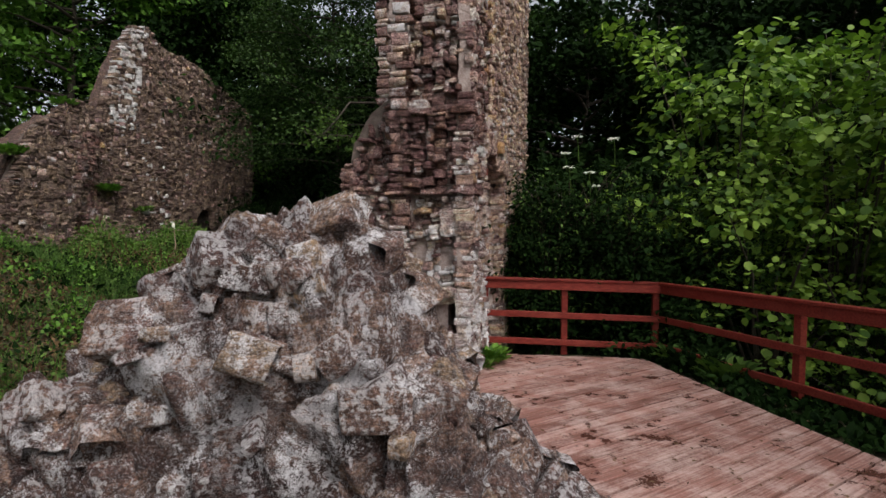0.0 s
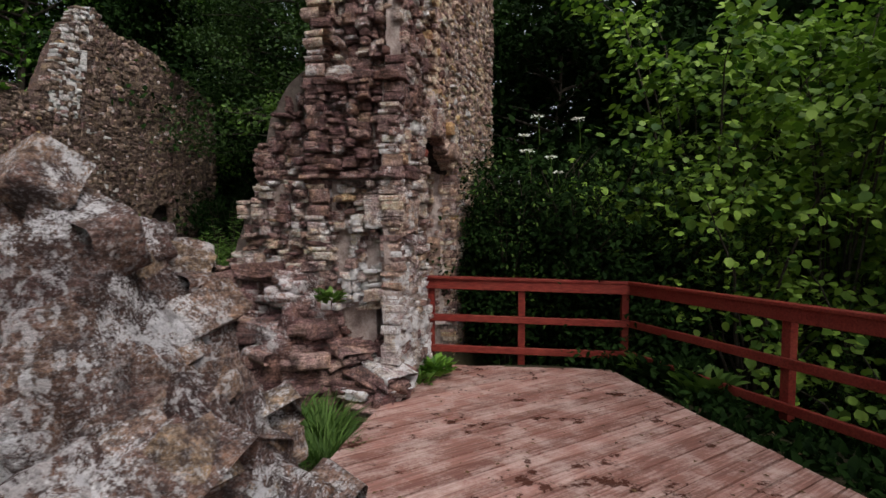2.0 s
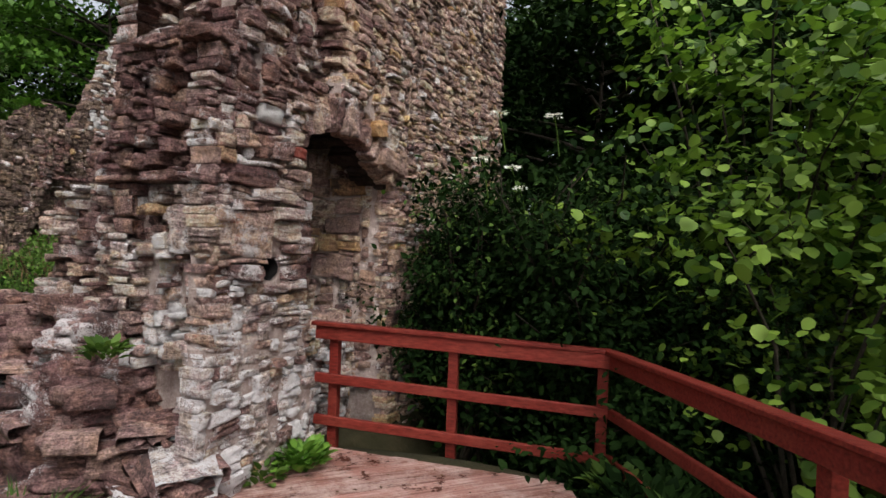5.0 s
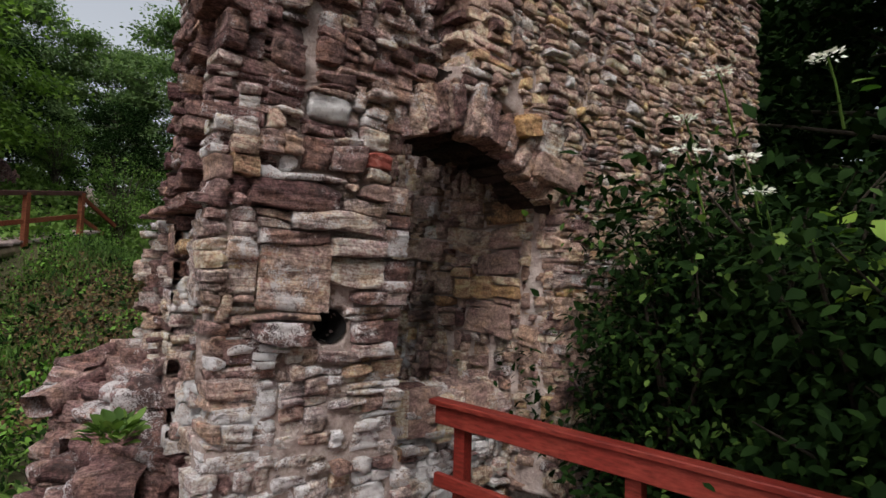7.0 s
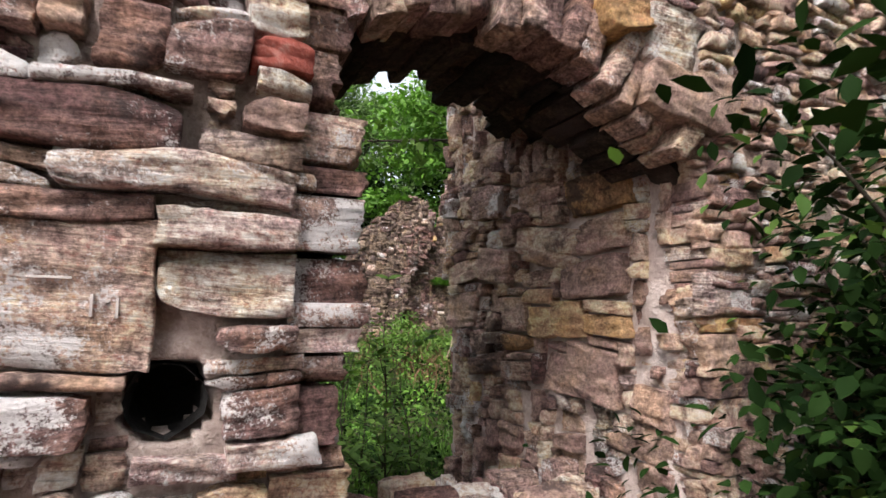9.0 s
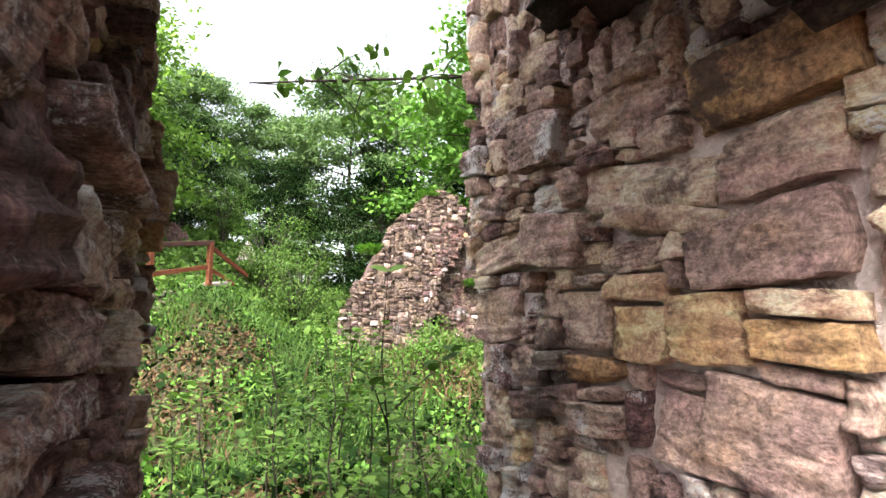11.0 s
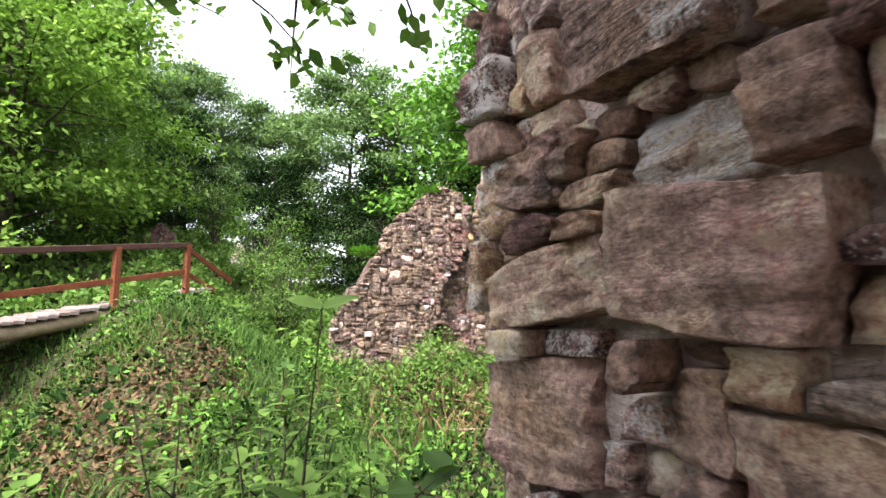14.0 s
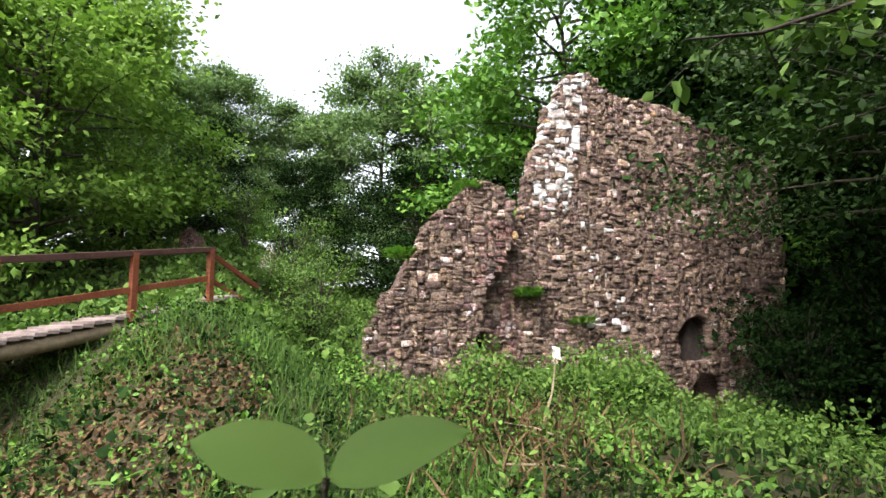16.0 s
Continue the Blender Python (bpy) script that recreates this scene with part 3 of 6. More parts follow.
def prism(outline, y0, y1, face):
    """Corner points and faces of an outline (u, z) drawn out from y0 to y1 of a face."""
    n = len(outline)
    vs = [tuple(face @ Vector((u, y0, z))) for u, z in outline] + [tuple(face @ Vector((u, y1, z))) for u, z in outline]
    fs = [tuple(range(n)), tuple(range(2 * n - 1, n - 1, -1))] + [(i, (i + 1) % n, n + (i + 1) % n, n + i) for i in range(n)]
    return vs, fs


def prism_bm(outline, y0, y1, face, amount=0.02, scale=2.0, seed=0, length=0.25):
    bm = bmesh.new()
    vs, fs = prism(outline, y0, y1, face)
    bv = [bm.verts.new(v) for v in vs]
    for f in fs:
        bm.faces.new([bv[i] for i in f])
    bmesh.ops.recalc_face_normals(bm, faces=bm.faces)
    bmesh.ops.triangulate(bm, faces=bm.faces)
    for _ in range(4):
        long = [e for e in bm.edges if e.calc_length() > length]
        if not long or len(bm.verts) > 6000:
            break
        bmesh.ops.subdivide_edges(bm, edges=long, cuts=1)
        bmesh.ops.triangulate(bm, faces=[f for f in bm.faces if len(f.verts) > 3])
    bm.normal_update()
    for v in bm.verts:
        p = v.co.copy()
        v.co = p + v.normal * amount * (noise.noise(p * scale + Vector((seed, 0, 0))) + 0.5 * noise.noise(p * scale * 3.1))
    return bm


def sstep(a, b, x):
    t = min(1.0, max(0.0, (x - a) / (b - a)))
    return t * t * (3 - 2 * t)


# ---- ground ----
def ground_z(x, y):
    z = -0.14
    out = max((x - 2.55) * 0.775 + (y - 7.6) * 0.632, min(y - 7.7, (x - 0.3) * 1.5))
    z -= 3.4 * sstep(0.15, 4.0, out) + 0.35 * sstep(0.05, 0.3, out)
    z += 0.45 * sstep(-1.5, -4.5, x) * sstep(3.5, 6.5, y)
    z += 2.15 * sstep(-5.5, -12.0, x) * sstep(10.5, 6.5, y) * sstep(-6, 2, y)
    z -= 1.7 * math.exp(-((x + 10.0) ** 2 + (y - 4.0) ** 2) / 4.0)
    z += (0.55 - 1.9 * sstep(13.2, 17.6, y) - 0.3 * sstep(17.5, 21.0, y)) * sstep(-4.0, -11.0, x) * sstep(8.5, 10.5, y)
    z += 3.0 * sstep(-13.0, -34.0, x) * sstep(24, 16, y)
    z += 1.2 * sstep(-15, -22, x) * sstep(12, 4, y)
    far = math.hypot(x + 4, y - 8)
    amp = min(1.0, far / 14)
    z += 0.10 * noise.noise((x * 0.55, y * 0.55, 0.0)) + 0.35 * amp * noise.noise((x * 0.13, y * 0.13, 4.0))
    return z


def build_ground():
    xs = np.unique(np.concatenate([np.linspace(-900, -60, 12), np.linspace(-60, -22, 20), np.linspace(-22, 10, 129), np.linspace(10, 50, 20), np.linspace(50, 900, 12)]))
    ys = np.unique(np.concatenate([np.linspace(-900, -40, 12), np.linspace(-40, -6, 18), np.linspace(-6, 26, 129), np.linspace(26, 60, 18), np.linspace(60, 900, 12)]))
    nx, ny = len(xs), len(ys)
    co = np.array([(x, y, ground_z(x, y)) for y in ys for x in xs])
    i, j = np.meshgrid(np.arange(nx - 1), np.arange(ny - 1))
    a = (j * nx + i).ravel()
    tris = np.concatenate([np.stack([a, a + 1, a + nx + 1], 1), np.stack([a, a + nx + 1, a + nx], 1)])
    me = fast_mesh("ground", co, tris, M_SOIL)
    me.polygons.foreach_set("use_smooth", [True] * len(me.polygons))
    tagged(new("ground", me), "dark woodland soil with leaf litter under the plants", "ground", kind="structure")


build_ground()

# ---- gate ruin: pier, arch and thick wall ----
FACE_X = 0.30          # outer face of the gate
PIER_Y0, PIER_Y1 = 5.95, 6.93
WALL_Y0 = 8.42         # reveal of the thick wall
BACK_X = -1.72


def mat_pier(u, z, r):
    q = r.random()
    if z < 1.5 and u > -6.32 and q < 0.6:
        return M_WHITE
    if z < 1.4:
        return M_WHITE if q < 0.75 - 0.4 * sstep(0.7, 1.4, z) else (M_PALE if q < 0.85 - 0.3 * sstep(0.8, 1.4, z) else M_PIER)
    if z > 2.55:
        return M_PURPLE if q < 0.5 else (M_PIER if q < 0.9 else M_PALE)
    return M_PALE if q < 0.35 else (M_WARM if q < 0.42 else M_PIER)


def mat_dark(u, z, r):
    q = r.random()
    if z < 1.3 and abs(u) < 0.35 and q < 0.6:
        return M_WHITE
    if z > 3.12:
        return M_PURPLE if q < 0.35 else (M_PIER if q < 0.7 else M_PALE)
    if z > 2.1:
        return M_PURPLE if q < 0.85 else M_PIER
    return M_PURPLE if q < 0.25 else (M_PIER if q < 0.6 else M_PALE)


def mat_warm(u, z, r):
    q = r.random()
    return M_WARM if q < 0.72 else (M_PURPLE if q < 0.76 else (M_PIER if q < 0.88 else M_PALE))


def mat_far(u, z, r):
    y = -u
    scar = 13.2 + 0.19 * z if z > 4.6 else 15.4
    if abs(y - scar + 0.3 * noise.noise((z * 1.5, 3, 0))) < (0.5 if z > 4.6 else 0.6) and r.random() < (0.5 if z > 4.6 else 0.12):
        return M_SCAR
    # darker stones here imitate the shade of the broken cavity
    if 12.1 < y < 13.2 and z < 4.2 and r.random() < 0.6:
        return M_PURPLE
    return M_FAR if r.random() < 0.88 else M_PIER


pier = thing("gate_pier", "ruined sandstone pier with pale lime-washed foot", "ruin", "parts of the ruined gate", at=(0, 6.5, 0))


front = face_matrix((FACE_X, 0, 0), (0, -1, 0), (1, 0, 0))
# on the front u is -y


def pier_left(z):
    return 5.96 - 0.12 * sstep(1.2, 0.6, z) + 0.07 * noise.noise((z * 2.3, 1.0, 0)) + 0.17 * sstep(3.08, 3.14, z)


def pier_right(z):
    return 6.93 + 0.1 * sstep(1.45, 1.15, z) + 0.13 * sstep(1.1, 0.5, z)


core_outline = [(-6.16, -0.6), (-7.05, -0.6), (-7.0, 0.9), (-6.9, 1.3), (-6.88, 3.0), (-6.85, 5.9), (-6.5, 6.1), (-6.45, 5.6), (-6.42, 3.1), (-6.16, 2.95)]
part("core", prism_bm(core_outline, -0.95, -0.3, front, 0.03, 3.0, 1, 0.22), M_MORTAR, pier)
# the large blocks of the pier's face: u, z, width, height
PIER_BLOCKS = [(-6.38, 1.79, 0.37, 0.33), (-6.37, 1.99, 0.36, 0.07), (-6.60, 2.07, 0.52, 0.1), (-6.77, 2.165, 0.25, 0.08), (-6.37, 2.19, 0.46, 0.13), (-6.71, 1.94, 0.31, 0.08), (-6.72, 1.82, 0.31, 0.15),
               (-6.83, 2.35, 0.14, 0.05), (-6.8, 2.26, 0.16, 0.08), (-6.47, 2.41, 0.15, 0.18), (-6.64, 2.41, 0.2, 0.14), (-6.31, 1.52, 0.26, 0.11), (-6.65, 1.385, 0.23, 0.06), (-6.85, 1.42, 0.22, 0.07), (-6.79, 1.7, 0.19, 0.06), (-6.54, 2.66, 0.24, 0.12)]
PIER_MATS = [M_PIER, M_PIER, M_PALE, M_PALE, M_PURPLE, M_PALE, M_PALE, M_PALE, M_WARM, M_PURPLE, M_PIER, M_PIER, M_PALE, M_PALE, M_PIER, M_SCAR]
for i, (u, z, w, h) in enumerate(PIER_BLOCKS):
    set_stone(pier, front, u, z, w, h, PIER_MATS[i], 500 + i, 0.02 + 0.02 * (i % 3), 0.2, -3.0 if i in (2, 4) else 0.0)
HOLE = (-6.6, 1.54, 0.085)


blocks = fill_stones(-8.4, -5.85, -0.3, 6.0, lambda u, z: pier_left(z) < -u < pier_right(z), PIER_BLOCKS + [(-6.82, 2.43, 0.16, 0.09)], (0.05, 0.13), (0.1, 0.38), 5, HOLE)
mortar_bed(pier, front, -8.38, -5.98, -0.3, 5.6, lambda u, z: pier_left(z) + 0.03 < -u < pier_right(z) - 0.03, -0.038, 0.02, M_MORTAR, 3, hole=HOLE, swell=lambda u, z: 0.03 * sstep(1.5, 0.9, z) + 0.03 * math.exp(-((u - HOLE[0]) ** 2 + (z - HOLE[1]) ** 2) / 0.02))
lay_stones(pier, front, blocks, mat_pier, (-0.025, 0.04), 0.18, lambda u, z: z < 4.2, 300, True, 21)

# broken threshold of the opening, behind the outer face
sill_out = [(-6.85, -0.6), (-8.46, -0.6), (-8.46, 0.84), (-7.6, 0.88), (-6.85, 0.86)]
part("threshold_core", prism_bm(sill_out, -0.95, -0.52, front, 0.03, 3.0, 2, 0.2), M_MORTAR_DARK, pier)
sill_front = face_matrix((-0.16, 0, 0), (0, -1, 0), (1, 0, 0))
lay_stones(pier, sill_front, fill_stones(-8.44, -6.95, -0.3, 0.92, lambda u, z: True, [], (0.05, 0.14), (0.1, 0.34), 15), mat_pier, (-0.04, 0.04), 0.2, lambda u, z: z > 0.2, 100, True, 30)
sill = face_matrix((0, 0, 0.955), (0, -1, 0), (0, 0, 1))
lay_stones(pier, sill, fill_stones(-8.42, -6.93, 0.14, 0.66, lambda u, z: True, [], (0.1, 0.26), (0.12, 0.4), 14), lambda u, z, r: (M_PIER, M_PALE, M_WARM, M_PURPLE)[r.randrange(4)], (-0.05, 0.09), 0.3, lambda u, z: True, 60, True, 29)
# side towards the path: broken masonry
side = face_matrix((0, 6.02, 0), (-1, 0, 0), (0, -1, 0))


def ragged(z):
    return -0.66 - 0.85 * sstep(2.6, 1.8, z) - 0.5 * sstep(1.5, 0.9, z) + 0.12 * noise.noise((z * 3.0, 5.0, 0)) + 0.08 * sstep(3.3, 4.6, z)


butt_out = [(0.55, -0.3), (1.8, -0.3), (1.68, 1.1), (1.45, 1.85), (1.1, 2.1), (0.72, 2.45), (0.55, 2.6)]
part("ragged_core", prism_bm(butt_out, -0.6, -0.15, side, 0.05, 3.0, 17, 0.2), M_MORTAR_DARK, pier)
SIDE_SLAB = [(-0.12, 1.79, 0.36, 0.32)]
low_side = fill_stones(-0.31, 2.2, 0.85, 2.12, lambda u, z: ragged(z) < -u < 0.3, SIDE_SLAB, (0.05, 0.13), (0.08, 0.28), 8)
band = fill_stones(-0.31, 1.2, 2.12, 3.1, lambda u, z: ragged(z) < -u < 0.3, [], (0.045, 0.11), (0.1, 0.34), 12)
top_side = fill_stones(-0.3, 1.2, 3.1, 6.0, lambda u, z: ragged(z) < -u < 0.3, [], (0.05, 0.14), (0.08, 0.3), 13)
mortar_bed(pier, side, -0.28, 1.9, 0.85, 3.05, lambda u, z: ragged(z) + 0.1 < -u < 0.22, -0.115, 0.03, M_MORTAR, 5, 0.03)
set_stone(pier, side, -0.12, 1.79, 0.36, 0.32, M_PALE, 790, 0.03)
lay_stones(pier, side, low_side, mat_dark, (-0.1, 0.05), 0.22, lambda u, z: True, 200, True, 22, roll=9)
lay_stones(pier, side, band, mat_dark, (-0.09, 0.1), 0.26, lambda u, z: True, 200, True, 26, roll=6)
upper_side = face_matrix((0, 6.2, 0), (-1, 0, 0), (0, -1, 0))
mortar_bed(pier, upper_side, -0.28, 0.8, 3.0, 5.8, lambda u, z: ragged(z) + 0.1 < -u < 0.22, -0.13, 0.04, M_MORTAR, 6, 0.03)
lay_stones(pier, upper_side, top_side, mat_dark, (-0.1, 0.07), 0.22, lambda u, z: z < 4.4, 200, True, 27, roll=9)
ledge = face_matrix((0, 6.0, 3.06), (-1, 0, 0), (0, -1, 0))
lay_stones(pier, ledge, [(u, rng.uniform(-0.02, 0.03), rng.uniform(0.18, 0.3), 0.08) for u in (-0.2, 0.02, 0.25, 0.45)], lambda u, z, r: M_PURPLE, (0.02, 0.1), 0.34, lambda u, z: True, 10, True, 28, roll=6)
# jamb of the opening
jamb = face_matrix((0, 6.93, 0), (1, 0, 0), (0, 1, 0))
jb = courses(-0.66, 0.28, 1.25, 3.6, lambda u, z: True, (0.07, 0.17), (0.2, 0.45), 9)
lay_stones(pier, jamb, jb, mat_dark, (0.0, 0.14), 0.2, lambda u, z: True, 120, True, 23)
back = face_matrix((-0.62, 0, 0), (0, 1, 0), (-1, 0, 0))
lay_stones(pier, back, courses(6.0, 6.95, 0.2, 5.5, lambda u, z: True, (0.08, 0.16), (0.2, 0.4), 10), mat_dark, (-0.02, 0.08), 0.2, lambda u, z: False, 0, False, 24)
# the pier's inner half, as deep as the wall beyond the opening
set_back = face_matrix((0, 6.35, 0), (-1, 0, 0), (0, -1, 0))
inner_out = [(0.55, 0.2), (1.4, 0.2), (1.4, 2.3), (1.3, 2.8), (1.05, 3.15), (0.7, 3.35), (0.55, 3.4)]
part("inner_core", prism_bm(inner_out, -0.55, -0.08, set_back, 0.03, 3.0, 19, 0.2), M_MORTAR_DARK, pier)


def inner_left(z):
    return 1.5 - 0.25 * sstep(2.2, 2.9, z) - 0.45 * sstep(2.7, 3.4, z) + 0.06 * noise.noise((z * 3.0, 2.0, 0))


mortar_bed(pier, face_matrix((0, 6.97, 0), (1, 0, 0), (0, 1, 0)), -1.48, -0.55, 0.9, 3.35, lambda u, z: -u < inner_left(z) - 0.04, -0.03, 0.025, M_PINK, 20, 0.025)
lay_stones(pier, face_matrix((0, 6.97, 0), (1, 0, 0), (0, 1, 0)), fill_stones(-1.56, -0.5, 0.8, 3.4, lambda u, z: -u < inner_left(z), [], (0.07, 0.2), (0.14, 0.42), 71), lambda u, z, r: (M_PURPLE, M_PIER, M_WARM)[r.randrange(3)], (-0.02, 0.05), 0.3, lambda u, z: True, 120, True, 72, roll=5)
lay_stones(pier, face_matrix((-1.45, 0, 0), (0, 1, 0), (-1, 0, 0)), fill_stones(6.36, 6.99, 0.4, 3.1, lambda u, z: inner_left(z) > 1.42, [], (0.07, 0.18), (0.12, 0.36), 73), mat_dark, (-0.03, 0.05), 0.25, lambda u, z: True, 120, True, 74, roll=5)
lay_stones(pier, set_back, fill_stones(0.5, 1.55, 0.8, 3.4, lambda u, z: u < inner_left(z), [], (0.05, 0.16), (0.1, 0.36), 75), mat_dark, (-0.05, 0.06), 0.25, lambda u, z: True, 120, True, 76, roll=7)
# putlog hole: a socket running back into the core, its shade painted near-black
hr = random.Random(4)
co, tr = tube_arrays([(FACE_X - d, 6.6, 1.54) for d in (0.03, 0.08, 0.12, 0.16, 0.198)], [0.088, 0.086, 0.084, 0.08, 0.07], 16)
co = co + np.array([(0, hr.uniform(-0.008, 0.008), hr.uniform(-0.008, 0.008)) for _ in co])
mid_v = len(co)
co = np.concatenate([co, [(FACE_X - 0.2, 6.6, 1.54)]])
tr = np.concatenate([tr, [(mid_v - 16 + k, mid_v - 16 + (k + 1) % 16, mid_v) for k in range(16)]])
part("putlog_hole", fast_mesh("putlog_hole", co, tr, M_HOLE_SHADE), None, pier, "round dark beam hole")

# rubble footing in front of the pier
footing = thing("rubble_footing", "collapsed dark rubble masonry with pale mortar beside the pier", "ruin", "parts of the ruined gate", at=(-1.0, 6.2, 0))


def mound(ridge, depth_front, depth_back, height, n_s, n_t, rough, scale, seed, blocky=0.0):
    """A broken mass of masonry along a ridge from a to b: height(s) is its skyline, s from 0 to 1."""
    a, b = Vector(ridge[0]), Vector(ridge[1])
    d = (b - a)
    side_v = Vector((-d.y, d.x, 0)).normalized()
    co = []
    for i in range(n_s + 1):
        s = i / n_s
        base = a + d * s
        h = height(s)
        for k in range(n_t + 1):
            t = -1 + 2 * k / n_t
            w = depth_back if t > 0 else depth_front
            off = abs(t) ** 0.8 * w * (0.45 + 0.55 * min(1.0, h / 1.2))
            z = h * (1 - abs(t) ** 2.4) - 0.25 * abs(t)
            p = base + side_v * (off if t > 0 else -off) + Vector((0, 0, z))
            q = p * scale
            nrm = (side_v * t + Vector((0, 0, 1 - abs(t) * 0.7))).normalized()
            move = 0.6 * rough * noise.noise(q * 0.5 + Vector((seed, 0, 0)))
            for k2, amp in ((1.0, 1.0), (2.6, 0.6), (7.5, 0.17)):
                ds, pts_ = noise.voronoi(q * k2 + noise.noise_vector(q * 1.3) * 0.25)
                pt = pts_[0]
                move -= amp * rough * 1.6 * max(0.0, 0.16 - (ds[1] - ds[0])) / 0.16 * (0.55 if k2 < 7 else 0.2)
                rv = noise.cell_vector(pt * 31.7)
                rv2 = noise.cell_vector(pt * 17.3 + Vector((5, 9, 2)))
                move += amp * rough * ((rv.x - 0.5) * 1.3 + (rv2 - Vector((0.5, 0.5, 0.5))).dot(q * k2 - pt) * 2.3)
            move += blocky * (noise.noise(q * 5.0) + 0.6 * noise.noise(q * 11.0))
            p += nrm * move
            co.append(tuple(p))
    w = n_t + 1
    tris = []
    for i in range(n_s):
        for k in range(n_t):
            v = i * w + k
            tris += [(v, v + w, v + w + 1), (v, v + w + 1, v + 1)]
    return np.array(co), np.array(tris)


def embed(parent, co, tr, n, sizes, pick, seed, where, sink=0.35, flat=False):
    """Angular blocks bedded in the surface of a mass."""
    r = random.Random(seed)
    done = 0
    while done < n:
        t = tr[r.randrange(len(tr))]
        a, b, c = (Vector(co[i]) for i in t)
        p = (a + b + c) / 3
        nrm = (b - a).cross(c - a).normalized()
        if nrm.z < -0.2 or not where(p):
            continue
        w, h = r.uniform(*sizes), r.uniform(*sizes) * r.uniform(0.45, 0.8)
        dpt = min(w, h) * r.uniform(0.7, 1.1)
        q = (nrm + Vector((r.uniform(-0.4, 0.4), r.uniform(-0.4, 0.4), r.uniform(-0.3, 0.3)))).normalized().to_track_quat("Y", "Z")
        if flat:
            h, dpt = r.uniform(0.06, 0.17), r.uniform(0.28, 0.46)
            lay = Vector((nrm.x, nrm.y - 0.4, 0.12)).normalized()
            q = (lay + Vector((r.uniform(-0.3, 0.3), r.uniform(-0.2, 0.2), 0))).normalized().to_track_quat("Y", "Z")
        if flat:
            p = p - lay * (dpt * 0.5 - 0.045) + nrm * (dpt * sink)
        m = Matrix.LocRotScale(p - nrm * dpt * sink, q, None) @ pose(0, 0, 0, 0, r.uniform(-12, 6) if flat else r.uniform(-25, 25), 0) @ Matrix.Diagonal((w, dpt, h, 1))
        ob = new("stone", stone_mesh(r.randrange(28), True, pick(p.x, p.z, r)))
        ob.parent = parent
        ob.matrix_basis = Matrix.Translation(-parent.location) @ m
        done += 1


co, tr = mound(((-2.75, 6.1, -0.1), (0.28, 6.25, -0.1)), 0.75, 0.5, lambda s: 0.55 + 0.7 * sstep(0.0, 0.25, s) - 0.1 * math.sin(s * 17) - 0.55 * sstep(0.55, 1.0, s), 150, 90, 0.14, 1.7, 3, 0.02)
part("mass", fast_mesh("mass", co, tr, M_FOOT), None, footing)
embed(footing, co, tr, 240, (0.18, 0.5), lambda u, z, r: M_WHITE if u > -0.35 and z < 0.4 and r.random() < 0.3 else (M_FOOT if r.random() < 0.7 else M_PURPLE), 5, lambda p: p.y < 6.25 and (p.x < -0.1 or p.z < 0.3), 0.3, True)

# the large slabs that lie on the footing
for u, z, w, h, proud, mat, seed in ((1.82, 0.8, 0.74, 0.17, 0.24, M_FOOT, 820), (1.68, 1.04, 0.48, 0.27, 0.12, M_PURPLE, 821), (1.2, 1.22, 0.5, 0.13, 0.1, M_FOOT, 822), (1.0, 0.62, 0.55, 0.2, 0.34, M_FOOT, 823)):
    set_stone(footing, side, u, z, w, h, mat, seed, proud, 0.55, (4.0, -3.0, 6.0, -5.0)[seed - 820])

# thick wall with the warm reveal
wall = thing("gate_wall", "thick ruined sandstone wall with a warm ochre reveal", "ruin", "parts of the ruined gate", at=(-0.7, 9.5, 0))
plan = face_matrix((0, 0, 0), (0, -1, 0), (1, 0, 0))
wall_out = [(-8.5, -2.5), (-12.1, -2.5), (-12.1, 5.6), (-11.2, 6.4), (-9.5, 6.8), (-8.46, 6.6)]
part("core", prism_bm(wall_out, BACK_X + 0.06, FACE_X - 0.1, plan, 0.03, 2.5, 4, 0.3), M_MORTAR, wall)


def arch_z(y):
    """The soffit of the arch: flat over the crown, falling to the thick wall."""
    pts = [(6.8, 2.46), (6.92, 2.54), (7.05, 2.61), (7.25, 2.69), (7.5, 2.74), (7.75, 2.71), (7.9, 2.64), (8.1, 2.5), (8.3, 2.36), (8.6, 2.15)]
    for (s0, h0), (s1, h1) in zip(pts, pts[1:]):
        if s0 <= y <= s1:
            return h0 + (h1 - h0) * (y - s0) / (s1 - s0)
    return 2.46


def wall_edge(z):
    """Where the wall's outer face breaks off above the arch."""
    return 7.36 + 0.2 * sstep(3.05, 3.4, z) + 0.16 * noise.noise((z * 4.5, 6.0, 0)) + 0.1 * sstep(3.6, 5.5, z)


def on_wall(u, z):
    y = -u
    if y > 8.44:
        return True
    return y > wall_edge(z) and z > arch_z(y) + 0.27 and not (8.1 < y < 8.6 and 2.48 < z < 2.92)


over_out = [(-8.47, 3.0), (-8.47, 6.6), (-8.1, 6.5), (-7.75, 5.6), (-7.68, 3.7), (-7.6, 3.12), (-8.0, 3.05)]
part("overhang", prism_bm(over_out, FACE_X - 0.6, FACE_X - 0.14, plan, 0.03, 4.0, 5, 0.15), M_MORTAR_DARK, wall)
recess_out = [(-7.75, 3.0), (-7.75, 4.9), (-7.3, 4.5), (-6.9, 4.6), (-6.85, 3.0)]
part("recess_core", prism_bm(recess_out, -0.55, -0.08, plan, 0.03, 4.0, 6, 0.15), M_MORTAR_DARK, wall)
recess = face_matrix((-0.02, 0, 0), (0, -1, 0), (1, 0, 0))
